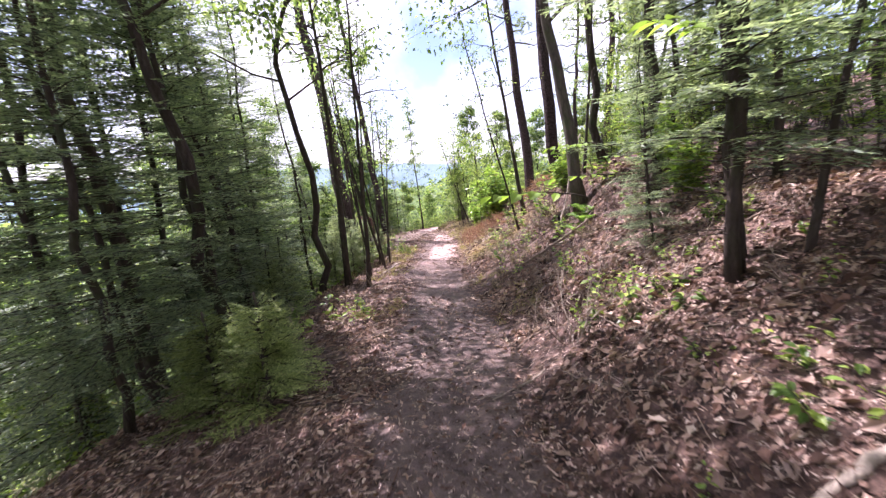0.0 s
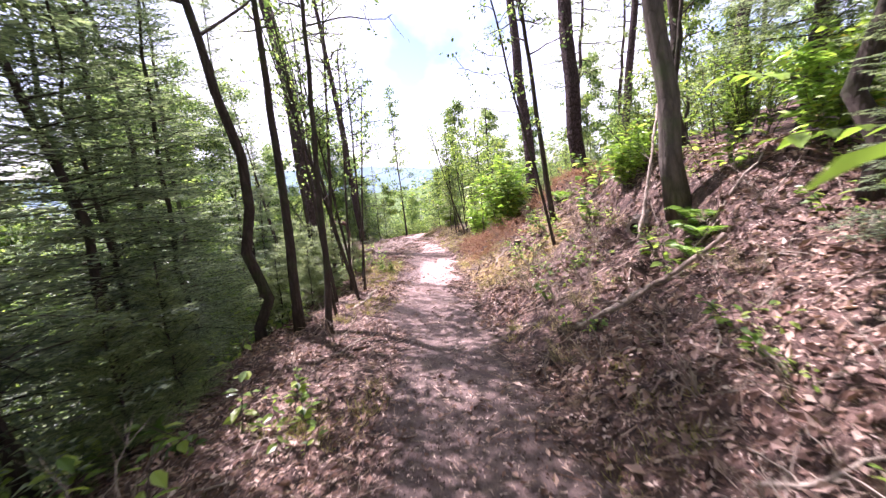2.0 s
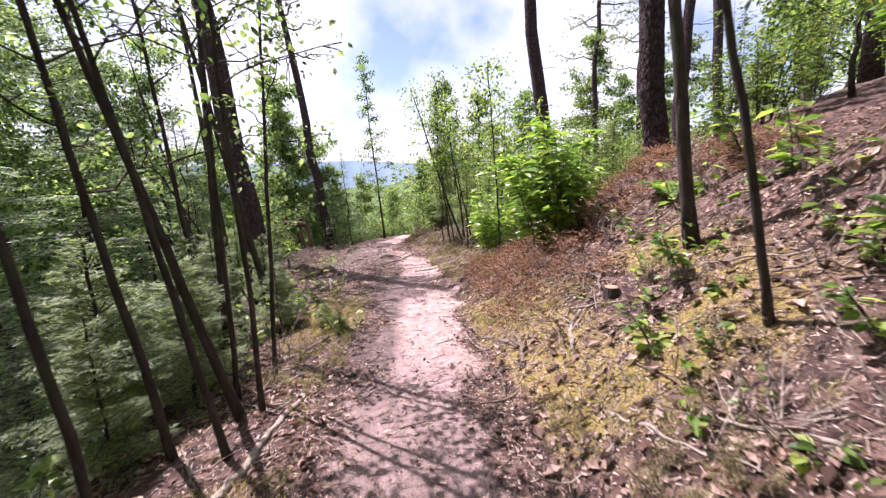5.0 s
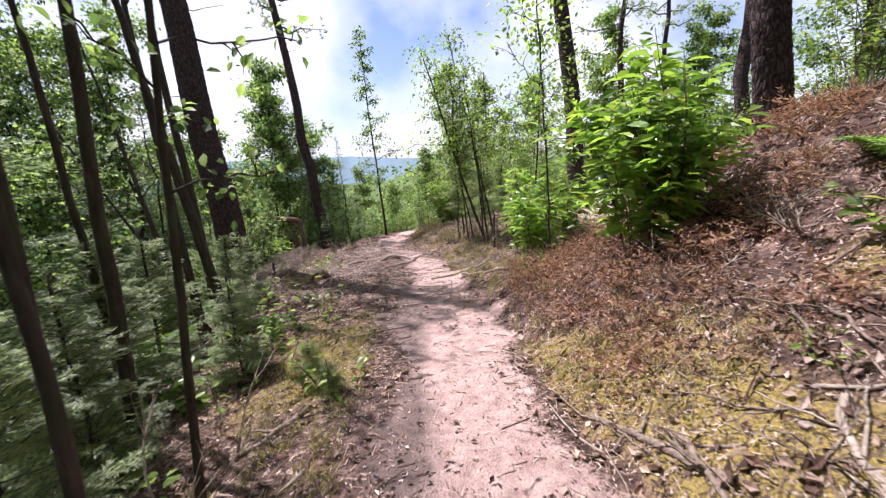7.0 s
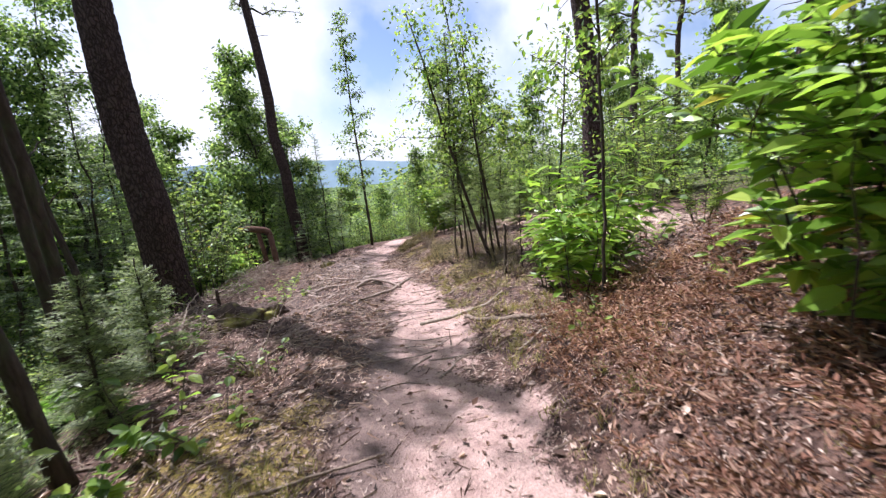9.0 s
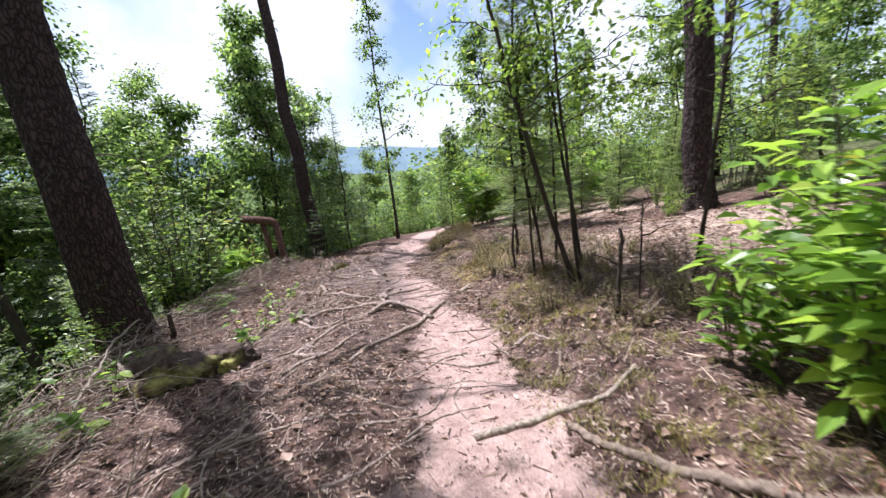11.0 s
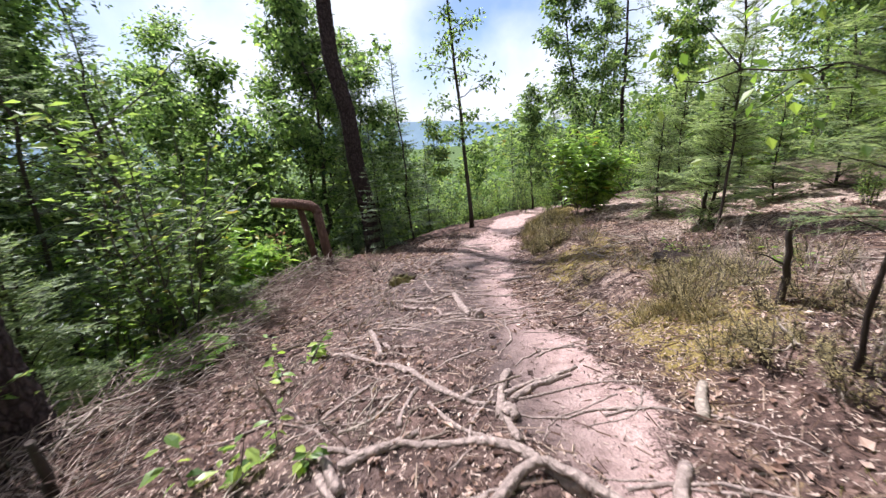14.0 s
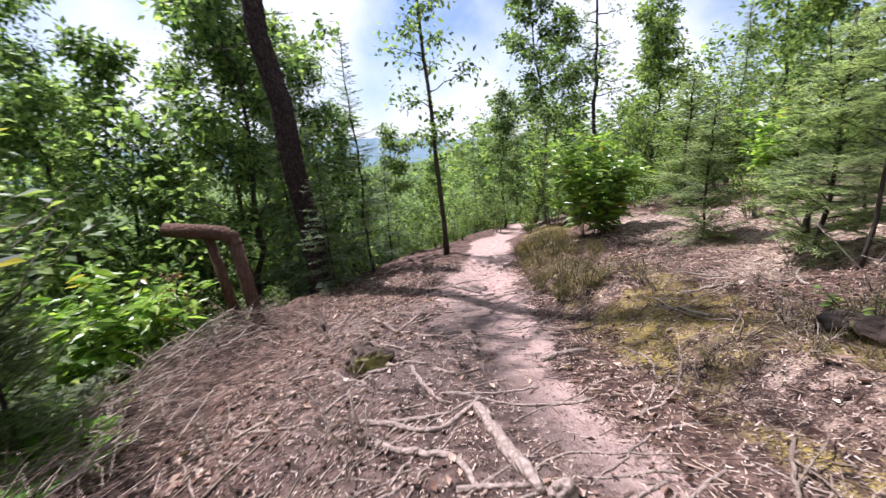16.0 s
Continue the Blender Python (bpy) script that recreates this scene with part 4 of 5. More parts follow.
woods(560, 81, M_OAK, "dense green woods filling the valley", 34, 210, .55)
woods(300, 84, M_OAK, "distant woods across the valley floor", 150, 620, .7, 90)
woods(330, 85, M_SHRUB, "dense young woods down the slope", 16, 120, .38, 150, lambda x, y: x < -13 and y > -30)
woods(260, 82, M_NEEDLE, "dark conifers among the valley woods", 34, 210, .5)
woods(300, 83, M_SHRUB, "light green young woods on the slopes", 30, 90, .4, 170, lambda x, y: y > 20 or x < -14)

# ---- bushes and plants by the path ----
chestnut = leafy_shoots(leaning(1.5, 13.1), 13, 2.15, 61, "chestnut bush with long bright green leaves", leaf=.25, lw=.36, gap=.068, spreadout=.46)
copy_thing(chestnut, leaning(1.0, 27.0, 0, 60, 1.15))
copy_thing(chestnut, leaning(1.5, 27.5, 0, 150, 1.04))
copy_thing(chestnut, leaning(4.6, 27.2, 0, 160, 0.96))
copy_thing(chestnut, leaning(2.7, 9.3, 0, 250, 0.55))
copy_thing(chestnut, leaning(3.5, 7.0, 0, 30, 0.67))
copy_thing(chestnut, leaning(3.3, 5.7, 0, 130, 0.52))
copy_thing(chestnut, leaning(-6.1, 24.6, 0, 210, 1.29))
copy_thing(chestnut, leaning(-6.3, 25.3, 0, 310, 1.26))
copy_thing(chestnut, leaning(-5.6, 22.6, 0, 110, 0.81))
tall_chestnut = leafy_shoots(leaning(1.3, 15.45), 8, 1.75, 62, "tall chestnut shoots with long toothed green leaves", leaf=.21, lw=.36, gap=.07, spreadout=.35)
copy_thing(tall_chestnut, leaning(1.8, 15.9, 0, 200, 1.1))
copy_thing(tall_chestnut, leaning(1.3, 16.15, 0, 100, .85))
copy_thing(tall_chestnut, leaning(1.75, 13.0, 0, 300, 1.2))

# ---- bent log rail ----
rail = empty_at("log_rail", pose(-4.75, 25.2, float(ground_z(-4.75, 25.2))), "bent weathered log rail on two stout posts", "rail")
part("rail", tube([(-.75, -.05, 1.44), (-.3, -.02, 1.38), (.0, 0, 1.33), (.1, 0, 1.27), (.15, 0, 1.15)], [.095, .1, .105, .1, .08], 14, True, .03, 1), M_RAIL, rail, smooth=True)
part("post", tube([(.3, 0, -.3), (.22, 0, .4), (.12, 0, 1.25)], [.095, .09, .09], 14, True, .03, 2), M_RAIL, rail, smooth=True)
part("post", tube([(-.02, .06, -.3), (-.12, .06, .5), (-.24, .03, 1.36)], [.075, .07, .065], 14, True, .03, 3), M_RAIL, rail, smooth=True)

# ---- roots across the path ----
ROOTS = [
    ([(-.36, 18.95), (-.53, 18.63), (-.69, 18.2), (-.94, 17.87), (-1.18, 17.54), (-1.21, 17.29)], .034, .02),
    ([(-1.78, 17.25), (-1.6, 17.52), (-1.42, 17.68), (-1.31, 18.07)], .024, .012),
    ([(-1.56, 17.52), (-1.84, 17.76), (-1.92, 18.03), (-1.7, 18.23), (-1.55, 18.59)], .026, .014),
    ([(-2.16, 18.98), (-1.74, 18.46), (-1.52, 18.68), (-1.02, 18.84)], .022, .014),
    ([(.2, 17.31), (.27, 17.43), (.36, 17.44), (.41, 17.26), (.49, 17.16)], .022, .012),
    ([(-2.64, 20.4), (-2.25, 20.2), (-1.87, 19.99), (-1.61, 19.67), (-1.42, 19.49), (-1.22, 19.46)], .022, .016),
    ([(-1.2, 19.32), (-1.2, 19.58), (-1.14, 19.89)], .022, .012),
    ([(-1.16, 19.55), (-.95, 19.75), (-.64, 19.96)], .022, .013),
]
for i, (pts, a, b) in enumerate(ROOTS):
    stick(pts, a, b, M_ROOT, "pale brown tree root lying bare across the path", "root", "root", 200 + i, sides=8, group="roots across the path", soft=5)
stick([(-1.26, 18.69), (-1.03, 18.93), (-.78, 18.71), (-.51, 18.45)], .03, .026, M_ROOT, "arched bare root standing clear of the ground", "root", "root", 230, lift=.07, group="roots across the path")
def bare_root(a, b, *points):
    return stick(points, a, b, M_ROOT, "pale bare tree root winding over the trodden earth", "root", "root", int(points[0][1] * 100), sides=8, group="roots across the path", soft=5)


bare_root(0.037, 0.040, (-1.66, 21.94), (-1.58, 21.62), (-1.53, 21.39), (-1.45, 21.22), (-1.45, 21.12))
bare_root(0.021, 0.015, (-2.42, 21.97), (-2.26, 21.9), (-2.11, 21.79), (-1.93, 21.71), (-1.87, 21.74), (-1.71, 21.91), (-1.63, 22.05))
bare_root(0.026, 0.015, (-2.3, 21.68), (-2.19, 21.61), (-2.03, 21.56), (-1.84, 21.52), (-1.81, 21.45), (-1.77, 21.33), (-1.72, 21.2))
bare_root(0.019, 0.014, (-1.83, 21.24), (-1.75, 21.24), (-1.65, 21.18), (-1.49, 21.18))
bare_root(0.017, 0.011, (-2.23, 22.0), (-2.12, 22.05), (-1.97, 22.07))
bare_root(0.017, 0.011, (-2.22, 21.9), (-2.11, 21.86), (-1.82, 21.89))
bare_root(0.017, 0.011, (-2.11, 22.59), (-2.04, 22.32), (-1.97, 22.21), (-1.86, 22.02))
bare_root(0.017, 0.014, (-2.65, 24.07), (-2.35, 23.68), (-2.04, 23.38), (-1.77, 23.2))
bare_root(0.019, 0.011, (-2.49, 22.66), (-2.31, 22.72), (-1.97, 22.61))
bare_root(0.017, 0.011, (-1.93, 22.5), (-1.8, 22.36), (-1.58, 22.48))
bare_root(0.029, 0.020, (-1.06, 22.63), (-0.91, 22.73), (-0.64, 22.73))
bare_root(0.037, 0.022, (-1.67, 25.34), (-1.48, 25.14), (-1.3, 24.95))
bare_root(0.021, 0.015, (-2.12, 24.05), (-2.24, 23.87), (-2.35, 23.64))
bare_root(0.037, 0.018, (-2.05, 19.0), (-1.96, 19.02), (-1.88, 19.05), (-1.81, 19.13), (-1.66, 19.22))
bare_root(0.021, 0.015, (-2.2, 19.15), (-2.07, 19.15), (-1.89, 19.09))
bare_root(0.021, 0.037, (-1.77, 19.14), (-1.49, 19.11), (-1.16, 19.1), (-1.08, 19.04), (-1.01, 18.92), (-0.92, 18.87), (-0.84, 18.77))
bare_root(0.029, 0.022, (-1.12, 19.86), (-1.19, 19.64), (-1.19, 19.43), (-1.14, 19.22), (-1.1, 19.1))
bare_root(0.025, 0.030, (-2.24, 19.16), (-2.14, 19.02), (-2.11, 18.97), (-2.0, 18.86))
bare_root(0.017, 0.011, (-2.06, 19.41), (-2.03, 19.53), (-2.0, 19.61), (-1.93, 19.67))
bare_root(0.017, 0.014, (-1.78, 19.26), (-1.8, 19.41), (-1.8, 19.54), (-1.74, 19.69))
bare_root(0.019, 0.011, (-1.64, 19.53), (-1.56, 19.36), (-1.51, 19.29), (-1.37, 19.24), (-1.25, 19.11))
bare_root(0.019, 0.015, (-2.6, 20.57), (-2.37, 20.48), (-2.28, 20.5))
bare_root(0.029, 0.025, (-2.39, 20.85), (-2.24, 20.52), (-2.15, 20.3))
bare_root(0.019, 0.011, (-2.19, 20.54), (-1.95, 20.37), (-1.81, 20.45))
bare_root(0.017, 0.011, (-2.45, 20.91), (-2.3, 20.98), (-1.8, 20.72))
bare_root(0.021, 0.014, (-1.97, 20.05), (-1.81, 19.89), (-1.66, 19.74), (-1.42, 19.52))
bare_root(0.026, 0.015, (-1.12, 19.49), (-1.03, 19.6), (-0.94, 19.73), (-0.7, 19.86))
bare_root(0.025, 0.015, (-1.42, 19.49), (-1.39, 19.57), (-1.33, 19.67))
r6 = np.random.default_rng(6)
for i in range(190):
    y = r6.uniform(14.5, 25.5)
    x = float(path_x(y)) + r6.uniform(-2.2, .55)
    a, L = r6.uniform(-.7, .7) + math.pi * (r6.random() < .5) + 0.5, r6.uniform(.3, 1.1)
    pts = [(x, y)]
    for _ in range(4):
        a += r6.normal(0, .35)
        pts.append((pts[-1][0] + L / 4 * math.cos(a), pts[-1][1] + L / 4 * math.sin(a)))
    w = r6.uniform(.006, .014)
    stick(pts, w, w * .5, M_ROOT, "thin bare tree root in the trodden earth", "root", "root", 240 + i, sides=6, group="roots across the path")

# ---- fallen wood ----
stick([(.24, 16.1), (.53, 15.59), (.76, 15.31), (1.3, 15.0)], .024, .034, M_DEAD_WOOD, "long fallen brown branch lying beside the chestnut bush", seed=301)
stick([(-.29, 16.14), (.02, 16.21), (.27, 16.27), (.44, 16.21), (.75, 16.4)], .027, .018, M_PALE_WOOD, "pale bare fallen branch at the path's edge", seed=302)
stick([(.03, 19.61), (-.14, 19.26)], .03, .036, M_PALE_WOOD, "short pale piece of dead wood", seed=303)
stick([(.41, 11.72), (.52, 11.31), (.62, 10.9)], .018, .022, M_DEAD_WOOD, "bent dry branch on the moss", seed=304, forks=2)
stick([(.62, 11.23), (.59, 11.01), (.54, 10.7)], .02, .016, M_DEAD_WOOD, "dry branch on the moss", seed=305, forks=3)
stick([(1.11, 10.95), (.98, 10.84), (.86, 10.5)], .016, .014, M_PALE_WOOD, "pale bent branch on the moss", seed=306, forks=2)
stick([(-1.3, 10.85), (-1.44, 9.88), (-1.6, 9.45)], .022, .028, M_PALE_WOOD, "long pale branch lying along the path's edge", seed=307)
stick([(1.05, 6.93), (1.5, 6.8), (2.0, 6.75)], .022, .028, M_PALE_WOOD, "pale fallen branch in the leaf litter", seed=308)
stick([(.98, 6.84, .02), (1.38, 6.67, .06), (1.88, 6.65, .1), (2.3, 6.7, .12)], .014, .026, M_DEAD_WOOD, "fallen branch across the littered bank", seed=309, forks=2)
stick([(.37, 7.93), (.8, 7.42)], .012, .012, M_PALE_WOOD, "thin straight dry stick", seed=310)
stick([(1.3, 1.4), (1.85, 1.5)], .024, .03, M_PALE_WOOD, "pale broken branch in the litter", seed=311)
stick([(2.2, 8.0, .0), (2.4, 8.25, .35), (2.55, 8.4, .75), (2.9, 8.9, .9)], .022, .014, M_PALE_WOOD, "curved pale dead branch leaning on the bank", seed=312)
stick([(-1.75, 11.9), (-1.3, 12.3)], .02, .02, M_DEAD_WOOD, "dry stick beside the path", seed=313, forks=2)
stick([(-1.7, 11.0), (-1.25, 11.6)], .014, .012, M_PALE_WOOD, "dry stick beside the path", seed=314)
r7 = np.random.default_rng(17)
for i in range(190):
    y = r7.uniform(2.5, 12) if i % 2 else r7.uniform(10, 26)
    u = r7.uniform(.65, 3.4) if r7.random() < .7 else r7.uniform(-2.6, -.75)
    x, a, L = float(path_x(y)) + u, r7.uniform(0, 6.28), r7.uniform(.3, .9)
    mid = (x + L / 2 * math.cos(a) + r7.normal(0, .04), y + L / 2 * math.sin(a) + r7.normal(0, .04), .01)
    w = r7.uniform(.006, .014)
    stick([(x, y, 0), mid, (x + L * math.cos(a), y + L * math.sin(a), r7.uniform(0, .08))], w, w * .6, M_PALE_WOOD if i % 3 == 0 else M_DEAD_WOOD, "dry fallen stick on the forest floor", seed=320 + i, forks=int(r7.integers(0, 4)), sides=6, group="fallen sticks")

# brushwood heaped along the left edge
for i in range(130):
    y = r7.uniform(16.4, 25.0)
    x = float(path_x(y)) + float(edge_u(y)) + r7.uniform(-.9, .45)
    a, L = r7.normal(.9, .6), r7.uniform(.4, 1.9)
    h = r7.uniform(.03, .32)
    c, sn = math.cos(a), math.sin(a)
    w = r7.uniform(.004, .010) * (2.4 if i % 6 == 0 else 1)
    stick([(x - L / 2 * c, y - L / 2 * sn, h * r7.uniform(0, 1)), (x + r7.normal(0, .05), y + r7.normal(0, .05), h), (x + L / 2 * c, y + L / 2 * sn, h * r7.uniform(0, 1.6))], w, w * .45,
          M_DEAD_WOOD if i % 2 else M_PALE_WOOD, "dry brushwood branch on the heap along the edge", seed=420 + i, forks=int(r7.integers(1, 5)), sides=5, group="brushwood heap")

# mossy stump pieces, cut stump, rotten log, dead snags
def lump(name, x, y, size, mat, seed, label, category, rough=.25, sink=.3, top=None):
    bm = bmesh.new()
    bmesh.ops.create_icosphere(bm, subdivisions=2 if max(size) < .05 else 4, radius=1)
    for v in bm.verts:
        k = 1 + rough * noise.fractal(v.co * 1.4 + Vector((seed, 0, 0)), 1.0, 2.0, 4)
        v.co = Vector((v.co.x * k * size[0], v.co.y * k * size[1], v.co.z * k * size[2]))
    me = bpy.data.meshes.new(name)
    bm.to_mesh(me)
    bm.free()
    me.polygons.foreach_set("use_smooth", [True] * len(me.polygons))
    me.materials.append(mat)
    ob = new(name, me)
    ob.location = (x, y, float(ground_z(x, y)) + size[2] * (1 - sink) - size[2] * .35)
    return tagged(ob, label, category)


M_MOSSY = bark_material("mossy_wood", (0.05, 0.035, 0.03), (0.14, 0.10, 0.08), (0.34, 0.32, 0.10), 10.0, (1, 1, 1), 0.9)
lump("mossy_stump", -3.0, 17.68, (.42, .22, .2), M_MOSSY, 1, "rotten stump covered in yellow-green moss", "stump", .5)
lump("mossy_stump", -2.55, 17.88, (.24, .17, .15), M_MOSSY, 5, "rotten stump covered in yellow-green moss", "stump", .5)
lump("mossy_stump", -2.5, 22.85, (.2, .14, .13), M_MOSSY, 9, "small rotten mossy stump between the roots", "stump", .5)
lump("gnarled_stump", -1.36, 21.1, (.065, .055, .06), M_ROOT, 12, "gnarled knob of old root wood on the path", "stump", .4)
lump("gnarled_stump", -1.15, 19.35, (.06, .08, .05), M_ROOT, 14, "gnarled knob of old root wood on the path", "stump", .4)
lump("rotten_stump", 0.87, 22.09, (.17, .12, .1), M_DARK_BARK, 27, "dark rotten stump among the heather", "stump", .55)
lump("grey_stone", .95, 21.9, (.2, .16, .09), M_MOSSY, 21, "grey stone half sunk in the ground", "stone", .25)
for i in range(26):
    y = r7.uniform(3, 27)
    u = r7.uniform(-.7, 1.4)
    q = r7.uniform(.012, .035)
    lump("pebble", float(path_x(y)) + u, y, (q, q * .8, q * .6), M_ROOT, 30 + i, "small stone lying on the path", "stone", .2)["group"] = "pebbles"


def hollow_log(a, b, rad, label):
    """A rotten hollow log with an open end."""
    A, B = np.array(a, float), np.array(b, float)
    t = empty_at("hollow_log", Matrix.Translation(a), label, "log")
    n = 10
    s = np.linspace(0, 1, n)[:, None]
    outer = tube((B - A) * s, np.full(n, rad) * (1 + .12 * np.sin(np.arange(n) * 1.7)), 18, False, .24, 4)
    inner = tube((B - A) * (s * .6), np.full(n, rad * .7), 18, False, .05, 5)
    part("bark", outer, M_GREY_BARK, t, smooth=True)
    part("hollow", (inner[0], inner[1][:, ::-1]), M_DARK_BARK, t, "dark hollow inside of the log", True)
    k = np.arange(18)
    k2 = (k + 1) % 18
    rim = np.concatenate([np.stack([k, k + 18, k2 + 18], -1), np.stack([k, k2 + 18, k2], -1)])
    part("rim", (np.concatenate([outer[0][:18], inner[0][:18]]), rim), M_PALE_WOOD, t)
    return t


hollow_log((2.28, 8.22, .42), (2.95, 8.72, .66), .115, "rotten hollow log with a dark open end")
stump = empty_at("tree_stump", pose(1.36, 10.9, float(ground_z(1.36, 10.9))), "low sawn stump with a pale cut top", "stump")
part("bark", tube([(0, 0, -.1), (0, 0, .04), (0, 0, .08)], [.075, .065, .06], 16, False, .05, 8), M_DARK_BARK, stump, smooth=True)
part("cut_face", tube([(0, 0, .076), (0, 0, .083)], [.056, .055], 16, True), M_CUT, stump)


def snag(x, y, H, rad, seed, label):
    r = np.random.default_rng(seed)
    t = empty_at("dead_snag", leaning(x, y, r.uniform(-.05, .05)), label, "dead tree")
    part("stem", tube(bent_line((0, 0, 0), (0, 0, H), 9, 0, r, .02), np.linspace(rad * 1.2, rad * .8, 9), 9, True, .1, seed), M_DARK_BARK, t, smooth=True)
    for _ in range(3):
        z, a = r.uniform(.3, .95) * H, r.uniform(0, 6.28)
        part("twig", tube(bent_line((0, 0, z), (.22 * math.cos(a), .22 * math.sin(a), z + .1), 5, 0, r, .05), np.linspace(.008, .003, 5), 5), M_DARK_BARK, t)
    return t


snag(1.0, 17.22, .78, .017, 1, "thin broken dead stem standing beside the path")
snag(.82, 20.25, .72, .022, 2, "thin broken dead stem among the heather")
snag(1.35, 17.5, .95, .008, 3, "thin bare dead sapling")
snag(1.95, 23.7, .55, .03, 4, "short broken dead stem below the conifer")
snag(-3.7, 18.9, .5, .03, 5, "broken dead stem on the brushwood edge")
snag(-3.31, 24.29, .16, .035, 6, "short broken stump on the edge")

# saplings at the right of the path
for i, (x, y, ln, H, rr) in enumerate([(1.08, 18.4, -.3, 4.2, .03), (1.4, 19.0, -.2, 4.5, .022), (.78, 18.9, -.08, 2.6, .016), (1.22, 19.5, -.05, 3.0, .02), (1.15, 18.4, -.12, 3.6, .02), (1.3, 14.9, -.05, 3.4, .015), (1.9, 17.6, .05, 3.2, .02)]):
    broadleaf(leaning(x, y, ln), H, rr, H * .45, 1.0, 500 + i, "slender sapling with light green leaves", M_LIGHT_LEAF, M_DARK_BARK, limbs=12, leaves=900, leaf=.075, name="sapling", clump=.14, template=LEAF2, twigs=4, wob=.0025)

# low leafy plants, ferns and seedlings by the path
seedling = leafy_shoots(leaning(-1.35, 5.9), 5, .4, 91, "low seedling with fresh green leaves", leaf=.1, lw=.55, mat=M_LIGHT_LEAF, name="seedling", gap=.06, spreadout=.9, side=.6, stem_r=.004)
for i, (x, y, s) in enumerate([(-1.55, 6.4, 1.1), (-1.2, 12.45, 1.0), (-2.1, 6.3, 1.6), (-2.3, 5.2, 1.8), (1.75, 3.6, 1.2), (2.1, 6.9, 1.3), (2.2, 7.3, 1.4), (1.95, 9.2, 1.1), (2.4, 9.8, 1.6), (-2.75, 18.85, 1.4), (-2.5, 19.1, 1.0), (-2.9, 20.2, 1.1), (-1.95, 13.4, 1.3), (-2.2, 12.8, 1.4), (-1.75, 14.3, 1.2), (-2.4, 14.6, 1.7), (-2.6, 13.7, 1.5), (1.6, 21.3, 1.1), (1.05, 22.1, .9), (1.75, 1.7, .9), (1.9, 2.2, .8), (2.5, 11.4, 1.8), (1.9, 14.2, 1.2), (.95, 14.4, .9), (-2.2, 11.6, 1.3), (-1.85, 15.6, 1.1), (-3.0, 15.6, 1.9), (-3.4, 17.2, 1.6), (3.2, 17.4, 1.7), (2.8, 10.5, 2.1), (3.2, 9.6, 2.2), (3.4, 11.8, 2.0), (3.0, 7.8, 1.8), (1.55, 10.4, 1.2)]):
    copy_thing(seedling, leaning(x, y, 0, i * 61, s))
green_fern = fern(leaning(2.45, 7.2), 95)
for i, (x, y, s) in enumerate([(2.3, 7.05, .9), (2.55, 7.4, 1.0), (-3.6, 18.1, 1.1), (-4.2, 20.6, 1.3), (-4.5, 22.0, 1.3), (-5.2, 23.2, 1.5), (-4.9, 17.6, 1.3), (2.6, 12.0, 1.1), (-5.6, 21.2, 1.6)]):
    copy_thing(green_fern, leaning(x, y, 0, i * 47, s))

r10 = np.random.default_rng(10)
for i in range(46):
    y = r10.uniform(17.5, 25)
    x = float(path_x(y)) + float(edge_u(y)) - r10.uniform(.5, 3.4)
    copy_thing(green_fern if i % 2 else seedling, leaning(x, y, 0, i * 83, r10.uniform(1.0, 1.9)))

# dry bare twiggy shrubs on the bank
def dry_shrub(m, seed, stems=9, H=.5):
    r = np.random.default_rng(seed)
    t = empty_at("dry_shrub", m, "dry bare shrub of thin grey twigs", "shrub", "dry shrubs")
    for k in range(stems):
        a, L = r.uniform(0, 6.28), H * r.uniform(.5, 1)
        d = unit(np.array([math.cos(a), math.sin(a), r.uniform(.3, 1.6)]))
        P = bent_line((0, 0, 0), L * d, 7, .04, r, .04)
        tw = [tube(P, np.linspace(.006, .002, 7), 4, False)]
        for _ in range(4):
            i = int(r.integers(2, 6))
            tw.append(tube(np.array([P[i], P[i] + .3 * L * unit(d + r.normal(0, .7, 3))]), [.003, .001], 3, False))
        part("twig", join(tw), M_DEAD_WOOD if k % 2 else M_PALE_WOOD, t)
    return t


bare = dry_shrub(leaning(1.1, 6.4), 601)
bare_b = dry_shrub(leaning(1.5, 8.9), 602, 8, .65)
r8 = np.random.default_rng(18)
for i in range(100):
    y = r8.uniform(3.2, 12.2) if i < 55 else r8.uniform(14.5, 24)
    x = float(path_x(y)) + (r8.uniform(.95, 3.2) if i % 6 else r8.uniform(-2.4, -1.1))
    copy_thing(bare if i % 2 else bare_b, leaning(x, y, r8.uniform(-.3, .3), i * 67, r8.uniform(.6, 1.25)))
for i in range(46):
    y = r8.uniform(3.4, 11.5)
    x = float(path_x(y)) + r8.uniform(1.2, 3.6)
    copy_thing(seedling, leaning(x, y, 0, i * 91, r8.uniform(.5, 1.3)))

for i in range(44):
    y = r8.uniform(1.2, 4.8)
    x = float(path_x(y)) + r8.uniform(.95, 3.2)
    if i % 3:
        copy_thing(seedling, leaning(x, y, 0, i * 73, r8.uniform(.4, .8)))
    else:
        copy_thing(bare if i % 2 else bare_b, leaning(x, y, 0, i * 73, r8.uniform(.6, 1.0)))

for i in range(40):
    y = r8.uniform(3, 13.5)
    x = float(path_x(y)) + float(edge_u(y)) + r8.uniform(-2.2, .1)
    copy_thing(seedling, leaning(x, y, 0, i * 91, r8.uniform(.9, 1.9)))

